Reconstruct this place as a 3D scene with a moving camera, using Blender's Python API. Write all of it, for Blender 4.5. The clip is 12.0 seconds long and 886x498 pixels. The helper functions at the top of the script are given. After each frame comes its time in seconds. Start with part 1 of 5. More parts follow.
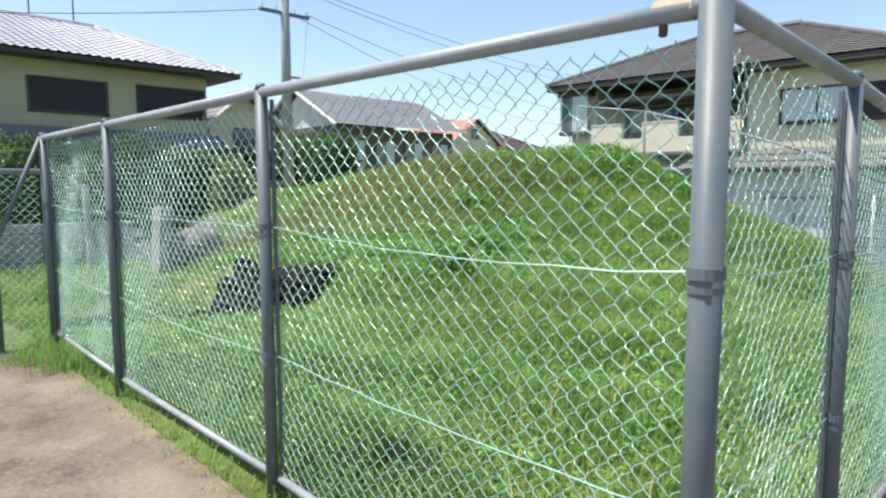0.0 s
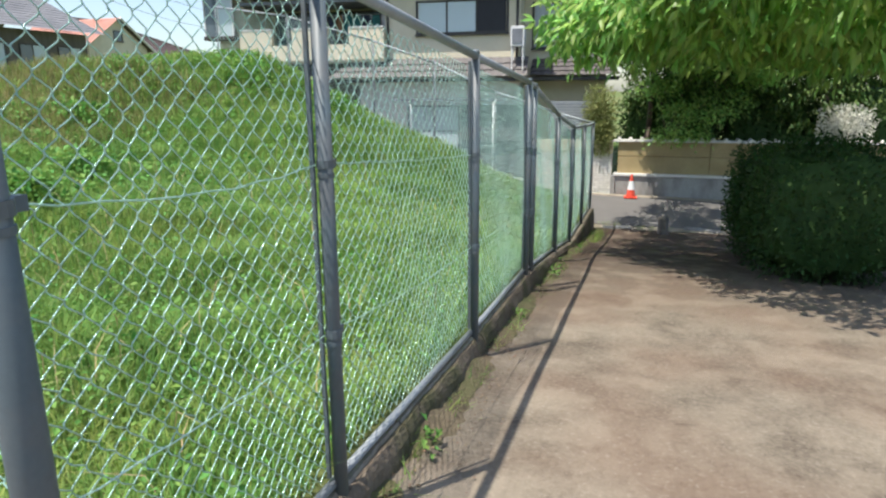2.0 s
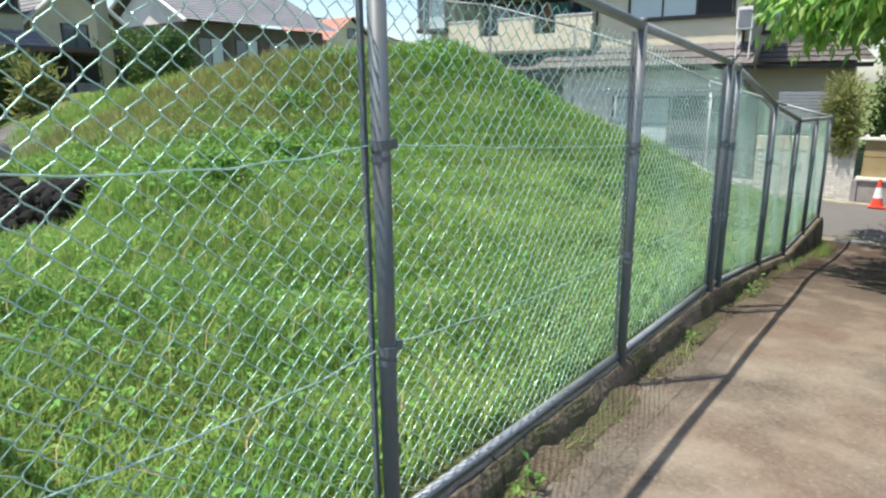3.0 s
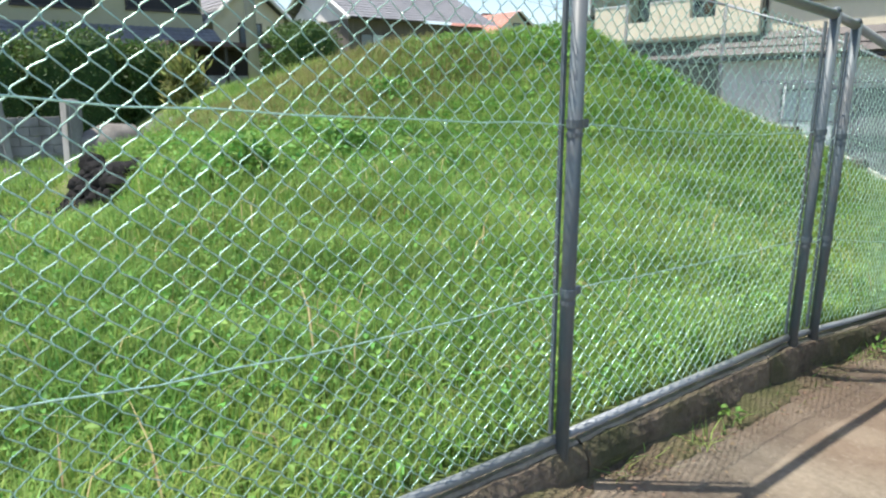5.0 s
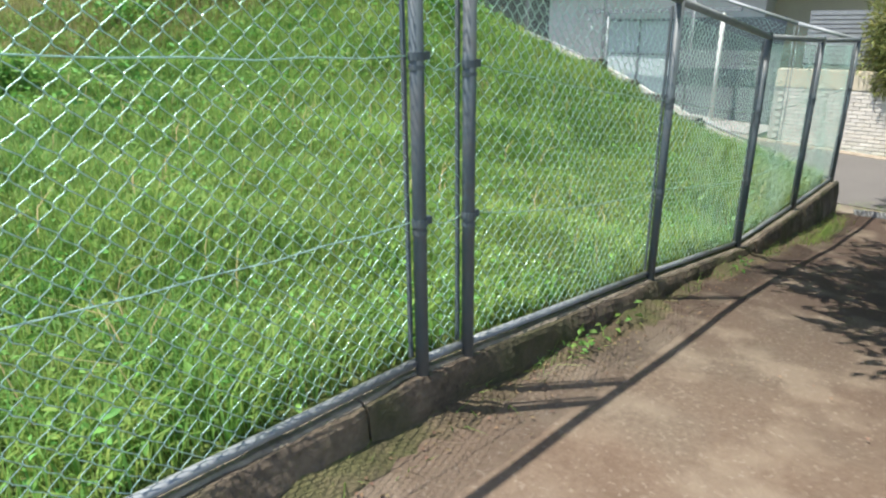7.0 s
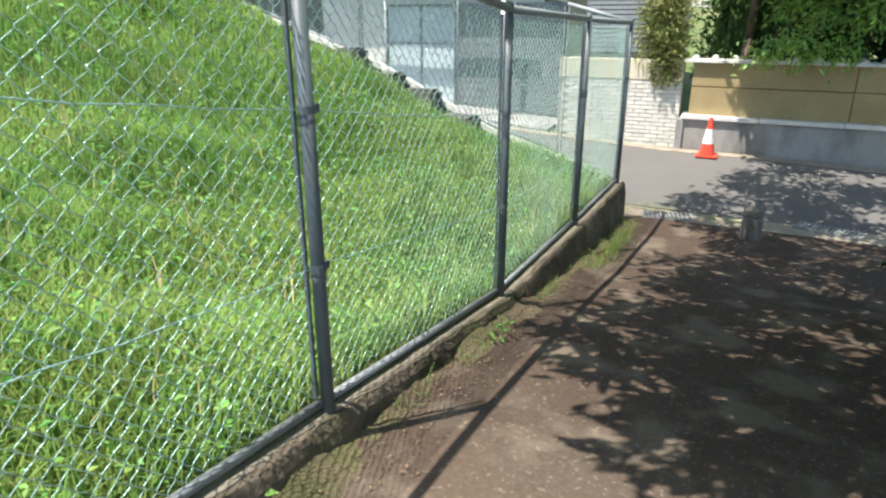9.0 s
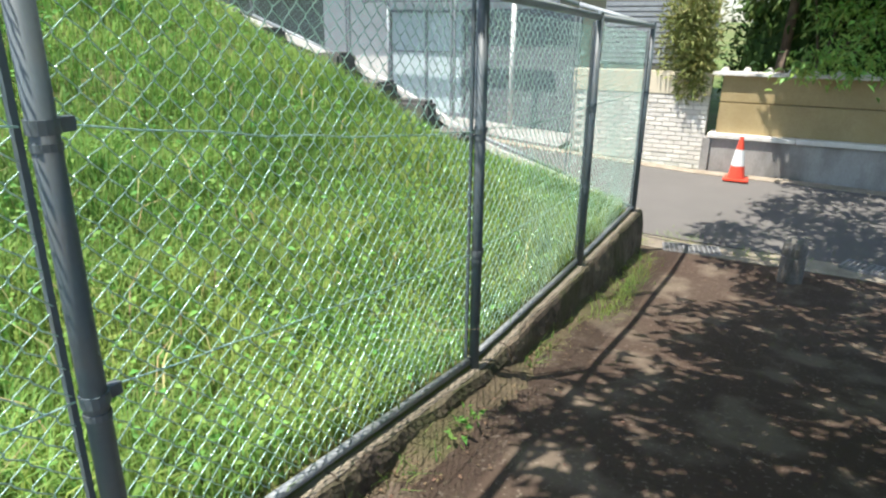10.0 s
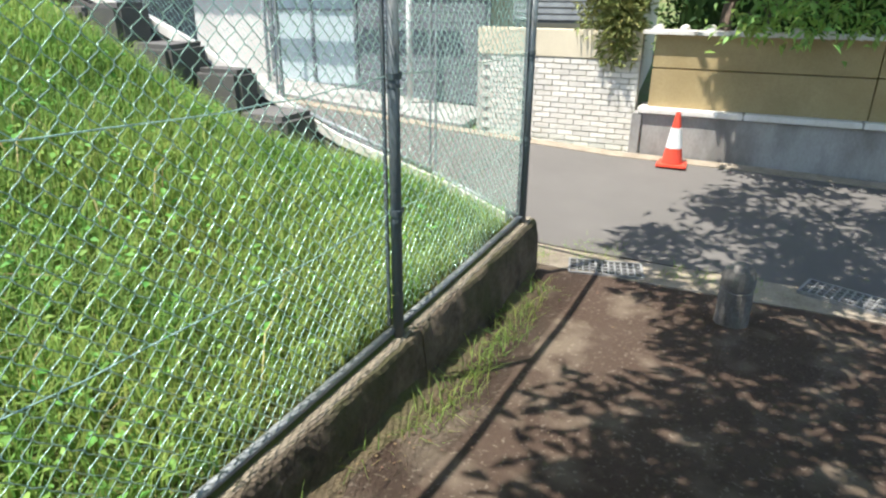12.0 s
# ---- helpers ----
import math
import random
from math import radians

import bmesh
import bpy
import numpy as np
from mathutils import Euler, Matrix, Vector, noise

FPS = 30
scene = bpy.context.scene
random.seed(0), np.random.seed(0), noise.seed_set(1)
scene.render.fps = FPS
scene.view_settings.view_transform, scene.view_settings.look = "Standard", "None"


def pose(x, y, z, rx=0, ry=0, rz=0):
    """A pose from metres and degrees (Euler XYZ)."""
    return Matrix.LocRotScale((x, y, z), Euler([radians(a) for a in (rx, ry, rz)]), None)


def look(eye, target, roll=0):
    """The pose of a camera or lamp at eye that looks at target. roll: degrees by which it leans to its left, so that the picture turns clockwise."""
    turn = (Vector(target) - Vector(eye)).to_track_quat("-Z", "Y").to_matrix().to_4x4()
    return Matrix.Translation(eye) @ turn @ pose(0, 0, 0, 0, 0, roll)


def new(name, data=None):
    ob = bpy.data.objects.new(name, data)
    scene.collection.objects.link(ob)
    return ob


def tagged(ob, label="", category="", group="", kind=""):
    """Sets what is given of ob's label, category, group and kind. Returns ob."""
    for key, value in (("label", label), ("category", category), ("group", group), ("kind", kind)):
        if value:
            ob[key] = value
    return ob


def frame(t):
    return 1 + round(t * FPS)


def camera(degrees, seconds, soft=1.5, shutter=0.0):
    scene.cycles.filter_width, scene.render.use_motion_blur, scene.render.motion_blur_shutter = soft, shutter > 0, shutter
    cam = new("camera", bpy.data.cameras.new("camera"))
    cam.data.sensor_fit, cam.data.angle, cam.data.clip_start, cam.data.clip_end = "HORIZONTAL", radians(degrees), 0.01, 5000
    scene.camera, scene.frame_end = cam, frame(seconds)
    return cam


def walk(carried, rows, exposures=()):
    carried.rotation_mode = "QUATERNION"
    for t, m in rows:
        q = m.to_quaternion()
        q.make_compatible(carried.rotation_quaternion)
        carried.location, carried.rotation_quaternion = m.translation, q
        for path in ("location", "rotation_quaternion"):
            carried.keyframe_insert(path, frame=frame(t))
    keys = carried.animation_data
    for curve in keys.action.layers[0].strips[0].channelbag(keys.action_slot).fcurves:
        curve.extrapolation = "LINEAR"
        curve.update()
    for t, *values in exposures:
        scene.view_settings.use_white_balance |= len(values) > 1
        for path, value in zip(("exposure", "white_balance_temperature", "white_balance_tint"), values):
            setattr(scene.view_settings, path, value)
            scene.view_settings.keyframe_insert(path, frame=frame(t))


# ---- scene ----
cam = camera(69.3, 12.0, soft=2.3)
PATH = [
    (0, (0.14, -0.033, 1.56), (1.546, 1.375, 1.358), -0.1),
    (0.5, (0.157, -0.101, 1.545), (1.806, 0.996, 1.27), -0.0),
    (1, (0.35, -0.321, 1.537), (2.022, 0.726, 1.208), -0.7),
    (1.5, (0.578, -0.384, 1.532), (2.358, 0.428, 1.118), 0.3),
    (2, (0.822, -0.455, 1.535), (2.678, 0.123, 1.063), -0.4),
    (2.5, (1.101, -0.59, 1.52), (2.773, 0.413, 1.075), -1.3),
    (3, (1.428, -0.615, 1.457), (3.0, 0.522, 0.97), -0.5),
    (3.2, (1.569, -0.647, 1.456), (3.152, 0.469, 0.958), -1.0),
    (4.8, (2.863, -0.85, 1.319), (4.021, 0.709, 0.839), -1.0),
    (5, (3.057, -0.873, 1.281), (4.273, 0.638, 0.792), -0.5),
    (5.5, (3.592, -0.98, 1.253), (4.861, 0.493, 0.785), -0.9),
    (6, (4.118, -0.919, 1.21), (5.322, 0.592, 0.692), -1.8),
    (6.5, (4.645, -0.98, 1.189), (5.883, 0.472, 0.587), -2.4),
    (7, (5.163, -0.984, 1.141), (6.59, 0.248, 0.473), -0.4),
    (7.2, (5.373, -1.001, 1.144), (6.853, 0.159, 0.463), -0.6),
    (8.8, (7.185, -0.797, 1.003), (8.838, 0.057, 0.271), 0.3),
    (9, (7.354, -0.768, 0.974), (9.05, 0.039, 0.287), -0.1),
    (9.5, (7.874, -0.745, 0.91), (9.579, 0.063, 0.245), 0.9),
    (10, (8.413, -0.613, 0.854), (10.095, 0.25, 0.201), 0.6),
    (10.5, (9.006, -0.621, 0.767), (10.696, 0.191, 0.07), 1.8),
    (11, (9.553, -0.614, 0.737), (11.29, 0.116, 0.066), 2.4),
    (11.5, (10.145, -0.69, 0.69), (11.885, 0.028, 0.016), 1.6),
    (12, (10.696, -0.711, 0.654), (12.399, 0.033, -0.086), 0.5),
]
walk(cam, [(t, look(eye, target, roll)) for t, eye, target, roll in PATH],
     exposures=[(0, 0.6), (0.5, 0.53), (2, 0.53), (3.2, 0.62), (5, 0.76), (7, 0.76), (9, 1.0), (12, 1.0)])

# ---- world, sun and exposure ----
SUN_WAY = Vector((0.65, -0.46, -2.03)).normalized()
sun = new("sun", bpy.data.lights.new("sun", "SUN"))
sun.data.energy, sun.data.angle, sun.data.color = 5.0, radians(0.55), (1.0, 0.95, 0.87)
sun.rotation_euler = SUN_WAY.to_track_quat("-Z", "Y").to_euler()
world = bpy.data.worlds.new("sky")
scene.world = world
world.use_nodes = True
sky = world.node_tree.nodes.new("ShaderNodeTexSky")
sky.sky_type, sky.sun_disc = "NISHITA", False
sky.sun_elevation = math.asin(-SUN_WAY.z)
sky.sun_rotation = math.atan2(-SUN_WAY.x, -SUN_WAY.y)
sky.air_density, sky.dust_density, sky.ozone_density = 1.0, 1.2, 1.6
back = world.node_tree.nodes["Background"]
back.inputs["Strength"].default_value = 0.15
world.node_tree.links.new(sky.outputs[0], back.inputs["Color"])


# ---- materials ----
def material(name, base, dark=None, rough=0.8, metal=0.0, big=1.5, fine=40.0, bump=0.2, dist=0.01, spread=0.5,
             island=0.0, objrand=0.0, spec=0.4, third=None, third_scale=0.6, third_amount=0.5, through_light=0.0, stretch=None, along=None, patch=None, speck=None):
    """A surface with stains at one scale, grain at another, and fine relief."""
    m = bpy.data.materials.new(name)
    m.use_nodes = True
    nt = m.node_tree
    b = nt.nodes["Principled BSDF"]
    N, L = nt.nodes.new, nt.links.new
    co = N("ShaderNodeTexCoord")
    src = co.outputs["Object"]
    geo = N("ShaderNodeNewGeometry")
    src = geo.outputs["Position"]
    if stretch:
        mp = N("ShaderNodeMapping")
        mp.inputs["Scale"].default_value = stretch
        L(src, mp.inputs["Vector"])
        src = mp.outputs["Vector"]
    dark = dark or tuple(c * 0.6 for c in base)
    n1, n2 = N("ShaderNodeTexNoise"), N("ShaderNodeTexNoise")
    for n, sc in ((n1, big), (n2, fine)):
        n.inputs["Scale"].default_value, n.inputs["Detail"].default_value = sc, 6
        n.inputs["Roughness"].default_value = 0.65
        L(src, n.inputs["Vector"])
    add = N("ShaderNodeMath")
    add.operation = "ADD"
    L(n1.outputs["Fac"], add.inputs[0])
    mul = N("ShaderNodeMath")
    mul.operation, mul.inputs[1].default_value = "MULTIPLY", 0.6
    L(n2.outputs["Fac"], mul.inputs[0])
    L(mul.outputs[0], add.inputs[1])
    mr = N("ShaderNodeMapRange")
    mr.inputs["From Min"].default_value, mr.inputs["From Max"].default_value = 0.8 - spread * 0.45, 0.8 + spread * 0.45
    L(add.outputs[0], mr.inputs["Value"])
    mix = N("ShaderNodeMix")
    mix.data_type = "RGBA"
    mix.inputs["A"].default_value, mix.inputs["B"].default_value = (*dark, 1), (*base, 1)
    L(mr.outputs[0], mix.inputs["Factor"])
    col = mix.outputs["Result"]
    if third:
        n3 = N("ShaderNodeTexNoise")
        n3.inputs["Scale"].default_value, n3.inputs["Detail"].default_value = third_scale, 5
        L(src, n3.inputs["Vector"])
        r3 = N("ShaderNodeMapRange")
        r3.inputs["From Min"].default_value, r3.inputs["From Max"].default_value = 0.45, 0.66
        r3.inputs["To Max"].default_value = third_amount
        L(n3.outputs["Fac"], r3.inputs["Value"])
        m3 = N("ShaderNodeMix")
        m3.data_type = "RGBA"
        m3.inputs["B"].default_value = (*third, 1)
        L(col, m3.inputs["A"])
        L(r3.outputs[0], m3.inputs["Factor"])
        col = m3.outputs["Result"]
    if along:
        # browner surface further down the slope, darkened to deepen tree shade; ragged change
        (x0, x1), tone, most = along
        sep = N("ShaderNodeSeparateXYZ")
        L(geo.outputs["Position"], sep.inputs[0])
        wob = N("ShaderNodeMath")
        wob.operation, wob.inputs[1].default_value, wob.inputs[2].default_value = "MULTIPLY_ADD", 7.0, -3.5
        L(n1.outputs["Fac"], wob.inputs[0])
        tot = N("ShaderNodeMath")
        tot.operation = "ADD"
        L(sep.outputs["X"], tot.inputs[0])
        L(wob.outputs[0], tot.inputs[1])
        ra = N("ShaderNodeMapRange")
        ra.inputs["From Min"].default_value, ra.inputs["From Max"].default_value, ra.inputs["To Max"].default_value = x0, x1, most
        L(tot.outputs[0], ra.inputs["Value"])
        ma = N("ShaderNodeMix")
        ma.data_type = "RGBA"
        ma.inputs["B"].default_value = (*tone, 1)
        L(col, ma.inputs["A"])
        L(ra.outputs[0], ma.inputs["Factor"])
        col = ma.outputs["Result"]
    for spot, lo, hi in ((patch, 0.5, 0.64), (speck, 0.6, 0.68)):
        if spot:
            tone, size, most = spot
            ns = N("ShaderNodeTexNoise")
            ns.inputs["Scale"].default_value, ns.inputs["Detail"].default_value = size, 3
            L(src, ns.inputs["Vector"])
            rs = N("ShaderNodeMapRange")
            rs.inputs["From Min"].default_value, rs.inputs["From Max"].default_value, rs.inputs["To Max"].default_value = lo, hi, most
            L(ns.outputs["Fac"], rs.inputs["Value"])
            mp2 = N("ShaderNodeMix")
            mp2.data_type = "RGBA"
            mp2.inputs["B"].default_value = (*tone, 1)
            L(col, mp2.inputs["A"])
            L(rs.outputs[0], mp2.inputs["Factor"])
            col = mp2.outputs["Result"]
    if island or objrand:
        if island:
            rnd = geo.outputs["Random Per Island"]
        else:
            rnd = N("ShaderNodeObjectInfo").outputs["Random"]
        k = island or objrand
        mr2 = N("ShaderNodeMapRange")
        mr2.inputs["To Min"].default_value, mr2.inputs["To Max"].default_value = 1 - k, 1 + k
        L(rnd, mr2.inputs["Value"])
        hsv = N("ShaderNodeHueSaturation")
        L(mr2.outputs[0], hsv.inputs["Value"])
        if island:
            mh = N("ShaderNodeMapRange")
            mh.inputs["To Min"].default_value, mh.inputs["To Max"].default_value = 0.5 + 0.03, 0.5 - 0.035
            wob = N("ShaderNodeMath")
            wob.operation, wob.inputs[1].default_value = "MULTIPLY", 7.31
            fr = N("ShaderNodeMath")
            fr.operation = "FRACT"
            L(rnd, wob.inputs[0])
            L(wob.outputs[0], fr.inputs[0])
            L(fr.outputs[0], mh.inputs["Value"])
            L(mh.outputs[0], hsv.inputs["Hue"])
        L(col, hsv.inputs["Color"])
        col = hsv.outputs["Color"]
    L(col, b.inputs["Base Color"])
    b.inputs["Roughness"].default_value, b.inputs["Metallic"].default_value = rough, metal
    b.inputs["Specular IOR Level"].default_value = spec
    if bump:
        bp = N("ShaderNodeBump")
        bp.inputs["Strength"].default_value, bp.inputs["Distance"].default_value = bump, dist
        L(n2.outputs["Fac"], bp.inputs["Height"])
        L(bp.outputs["Normal"], b.inputs["Normal"])
    if through_light:
        tr = N("ShaderNodeBsdfTranslucent")
        L(col, tr.inputs["Color"])
        ms = N("ShaderNodeMixShader")
        ms.inputs["Fac"].default_value = through_light
        L(b.outputs[0], ms.inputs[1])
        L(tr.outputs[0], ms.inputs[2])
        L(ms.outputs[0], nt.nodes["Material Output"].inputs["Surface"])
    return m


def glass(name, tint=(0.7, 0.8, 0.85), rough=0.05):
    m = bpy.data.materials.new(name)
    m.use_nodes = True
    b = m.node_tree.nodes["Principled BSDF"]
    b.inputs["Base Color"].default_value = (*tint, 1)
    b.inputs["Roughness"].default_value, b.inputs["Specular IOR Level"].default_value = rough, 0.7
    return m


M = {
    # the brown tone down the slope also carries part of the tree shade
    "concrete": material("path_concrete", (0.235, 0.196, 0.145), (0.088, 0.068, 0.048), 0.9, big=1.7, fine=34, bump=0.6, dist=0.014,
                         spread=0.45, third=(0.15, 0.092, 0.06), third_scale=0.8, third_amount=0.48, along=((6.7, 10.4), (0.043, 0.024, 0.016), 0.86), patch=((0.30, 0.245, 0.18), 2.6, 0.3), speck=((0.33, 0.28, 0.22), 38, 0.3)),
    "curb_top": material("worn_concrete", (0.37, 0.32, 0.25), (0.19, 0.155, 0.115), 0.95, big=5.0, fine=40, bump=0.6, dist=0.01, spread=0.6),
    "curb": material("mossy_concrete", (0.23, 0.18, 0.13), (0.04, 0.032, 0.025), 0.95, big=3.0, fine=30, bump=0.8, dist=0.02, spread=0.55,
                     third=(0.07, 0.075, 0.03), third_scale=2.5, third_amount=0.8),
    "asphalt": material("old_asphalt", (0.155, 0.145, 0.135), (0.095, 0.09, 0.084), 0.9, big=0.7, fine=120, bump=0.5, dist=0.006, spread=0.9),
    "soil": material("soil_under_grass", (0.13, 0.19, 0.045), (0.07, 0.10, 0.025), 0.95, big=1.4, fine=25, bump=0.8, dist=0.03,
                     third=(0.2, 0.15, 0.08), third_scale=0.5, third_amount=0.5),
    "verge": material("mossy_soil", (0.21, 0.165, 0.1), (0.075, 0.055, 0.036), 0.95, big=2.2, fine=38, bump=0.9, dist=0.02, third=(0.10, 0.13, 0.03), third_scale=3.0, third_amount=0.45),
    "post": material("painted_steel", (0.115, 0.148, 0.165), (0.085, 0.11, 0.125), 0.5, 0.0, big=5, fine=60, bump=0.06, dist=0.002, spread=0.7,
                     third=(0.2, 0.15, 0.12), third_scale=7, third_amount=0.22),
    "rail": material("galvanised_steel", (0.33, 0.355, 0.375), (0.23, 0.25, 0.265), 0.5, 0.1, big=6, fine=70, bump=0.06, dist=0.002),
    "wire": material("coated_wire", (0.55, 0.79, 0.71), (0.40, 0.63, 0.55), 0.32, 0.48, big=3, fine=50, bump=0, spec=0.9),
    "cream": material("cream_render", (0.74, 0.66, 0.5), (0.58, 0.51, 0.38), 0.9, big=0.8, fine=50, bump=0.15, dist=0.004),
    # bungalow wall: the eave's shadow is put into this dark brown
    "shaded_wall": material("eave_shaded_wall", (0.16, 0.14, 0.12), (0.09, 0.08, 0.07), 0.9, big=1.2, fine=30, bump=0.2, dist=0.01, stretch=(4, 1, 0.4)),
    "white_wall": material("white_render", (0.72, 0.7, 0.66), (0.55, 0.53, 0.49), 0.9, big=0.9, fine=50, bump=0.15, dist=0.004),
    "olive": material("dull_cream_render", (0.46, 0.44, 0.3), (0.37, 0.35, 0.24), 0.9, big=0.6, fine=40, bump=0.1, dist=0.004),
    "dark_tile": material("brown_grey_tile", (0.135, 0.12, 0.115), (0.08, 0.072, 0.07), 0.6, big=1.2, fine=20, bump=0.2, dist=0.01),
    "grey_tile": material("grey_slate", (0.24, 0.24, 0.25), (0.16, 0.16, 0.17), 0.7, big=0.7, fine=20, bump=0.2, dist=0.01),
    "kawara": material("pale_glazed_tile", (0.55, 0.53, 0.55), (0.38, 0.37, 0.39), 0.4, big=1.2, fine=20, bump=0.1, dist=0.01),
    "red_tile": material("red_tile", (0.5, 0.25, 0.19), (0.38, 0.17, 0.13), 0.7, big=1.2, fine=20, bump=0.1, dist=0.01),
    "brown_tile": material("brown_tile", (0.12, 0.085, 0.08), (0.08, 0.055, 0.05), 0.7, big=1.2, fine=20, bump=0.1, dist=0.01),
    "trim": material("dark_brown_trim", (0.07, 0.06, 0.055), (0.045, 0.04, 0.035), 0.6, big=3, fine=50, bump=0.05, dist=0.002),
    "white_trim": material("white_trim", (0.75, 0.74, 0.72), (0.6, 0.59, 0.57), 0.6, big=3, fine=50, bump=0.05, dist=0.002),
    "shutter": material("black_shutter", (0.022, 0.02, 0.026), (0.014, 0.013, 0.016), 0.5, big=2, fine=60, bump=0.05, dist=0.002),
    "curtain": material("grey_curtain", (0.55, 0.57, 0.58), (0.4, 0.42, 0.43), 0.8, big=3, fine=14, bump=0.2, dist=0.01, stretch=(1, 6, 0.3)),
    "grey_panel": material("grey_panel", (0.2, 0.21, 0.23), (0.14, 0.15, 0.165), 0.6, big=2, fine=50, bump=0.05, dist=0.002),
    "yellow": material("ochre_render", (0.43, 0.34, 0.18), (0.29, 0.22, 0.115), 0.9, big=1.2, fine=45, bump=0.25, dist=0.006,
                       third=(0.3, 0.22, 0.1), third_scale=1.8, third_amount=0.5),
    "grey_wall": material("weathered_grey_concrete", (0.40, 0.39, 0.37), (0.26, 0.25, 0.235), 0.9, big=1.6, fine=40, bump=0.3, dist=0.006,
                          third=(0.1, 0.09, 0.08), third_scale=2.2, third_amount=0.6, stretch=(1, 1, 0.5)),
    "ledge": material("whitewashed_ledge", (0.78, 0.76, 0.72), (0.6, 0.57, 0.52), 0.8, big=3, fine=40, bump=0.2, dist=0.004),
    "brick": material("white_painted_brick", (0.78, 0.75, 0.69), (0.64, 0.6, 0.53), 0.85, big=4, fine=60, bump=0.3, dist=0.004, objrand=0.12),
    "mortar": material("grey_mortar", (0.56, 0.53, 0.48), (0.42, 0.39, 0.35), 0.95, big=4, fine=60, bump=0.3, dist=0.004),
    "orange": material("orange_red_plastic", (0.75, 0.09, 0.05), (0.6, 0.07, 0.04), 0.45, big=6, fine=60, bump=0.03, dist=0.002),
    "white_band": material("white_reflective_band", (0.8, 0.8, 0.78), (0.66, 0.66, 0.64), 0.5, big=6, fine=60, bump=0.0),
    "iron": material("weathered_iron_grate", (0.42, 0.42, 0.41), (0.25, 0.25, 0.25), 0.6, 0.5, big=6, fine=60, bump=0.1, dist=0.002),
    "dark": material("pit_shade", (0.02, 0.02, 0.02), (0.01, 0.01, 0.01), 0.9, bump=0),
    "bollard": material("stained_concrete", (0.24, 0.225, 0.2), (0.1, 0.09, 0.08), 0.9, big=5, fine=50, bump=0.4, dist=0.006),
    "wood": material("grey_bark", (0.16, 0.12, 0.09), (0.08, 0.06, 0.045), 0.9, big=4, fine=30, bump=0.6, dist=0.02, stretch=(1, 1, 0.3)),
    "pole": material("concrete_pole", (0.42, 0.4, 0.38), (0.32, 0.3, 0.28), 0.8, big=2, fine=40, bump=0.1, dist=0.004),
    "cable": material("black_cable", (0.03, 0.03, 0.035), (0.02, 0.02, 0.02), 0.6, bump=0),
    "grass": material("grass_blades", (0.31, 0.47, 0.125), (0.14, 0.265, 0.06), 0.6, big=0.9, fine=5, bump=0, spread=0.36, island=0.28, spec=0.25,
                      third=(0.36, 0.38, 0.11), third_scale=0.4, third_amount=0.35, patch=((0.13, 0.30, 0.06), 2.4, 0.5), through_light=0.45),
    "dry_grass": material("drying_grass", (0.3, 0.28, 0.11), (0.17, 0.18, 0.06), 0.8, bump=0, island=0.3, through_light=0.3),
    "dry": material("dry_straw", (0.5, 0.42, 0.22), (0.34, 0.28, 0.13), 0.8, bump=0, island=0.2, through_light=0.2),
    "weed": material("broad_weed_leaf", (0.21, 0.40, 0.09), (0.10, 0.24, 0.045), 0.6, big=0.8, fine=6, bump=0, island=0.2, spec=0.3, through_light=0.3),
    "leaf": material("tree_leaf", (0.38, 0.58, 0.17), (0.23, 0.43, 0.1), 0.4, big=1.0, fine=8, bump=0, island=0.35, spec=0.5, through_light=0.6),
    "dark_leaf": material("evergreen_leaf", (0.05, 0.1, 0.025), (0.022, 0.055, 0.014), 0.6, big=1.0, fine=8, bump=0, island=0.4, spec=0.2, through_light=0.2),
    "hedge_leaf": material("dull_hedge_leaf", (0.12, 0.2, 0.05), (0.05, 0.1, 0.025), 0.5, big=1.0, fine=8, bump=0, island=0.45, spec=0.3, through_light=0.25),
    "gold_leaf": material("golden_needles", (0.32, 0.35, 0.12), (0.19, 0.22, 0.07), 0.6, big=1.0, fine=8, bump=0, island=0.35, through_light=0.3),
    "litter": material("brown_leaf_litter", (0.24, 0.16, 0.09), (0.13, 0.09, 0.055), 0.9, bump=0, island=0.45),
    "tape": material("tan_tape", (0.44, 0.36, 0.26), (0.33, 0.26, 0.18), 0.7, big=12, fine=60, bump=0.1, dist=0.003),
    "far_paving": material("dull_grey_paving", (0.13, 0.128, 0.125), (0.085, 0.083, 0.08), 0.9, big=0.7, fine=60, bump=0.3, dist=0.006),
    "petal": material("white_petal", (0.8, 0.79, 0.7), (0.66, 0.65, 0.55), 0.7, bump=0, island=0.12, through_light=0.2),
    "pane": glass("window_pane", (0.10, 0.13, 0.15)),
    "pale_pane": glass("frosted_pane", (0.5, 0.58, 0.6), 0.25),
    # near-black, for the shade on the cut bank's face
    "rock": material("bank_shade_rock", (0.024, 0.023, 0.022), (0.008, 0.008, 0.008), 0.95, spec=0.1, big=3, fine=22, bump=0.9, dist=0.03, island=0.3),
}


# ---- builders ----
def mesh_of(name, bm, mat):
    me = bpy.data.meshes.new(name)
    bm.to_mesh(me)
    bm.free()
    for m in (mat if isinstance(mat, (list, tuple)) else [mat]):
        me.materials.append(m)
    return me


def part(name, bm, mat, parent=None, label="", smooth=False):
    me = mesh_of(name, bm, mat)
    if smooth:
        me.shade_smooth()
    ob = new(name, me)
    if parent:
        ob.parent = parent
    if label:
        ob["label"] = label
    return ob


def thing(name, label, category, at=(0, 0, 0), group="", kind=""):
    ob = new(name)
    ob.location = at
    ob.empty_display_size = 0.2
    return tagged(ob, label, category, group, kind)


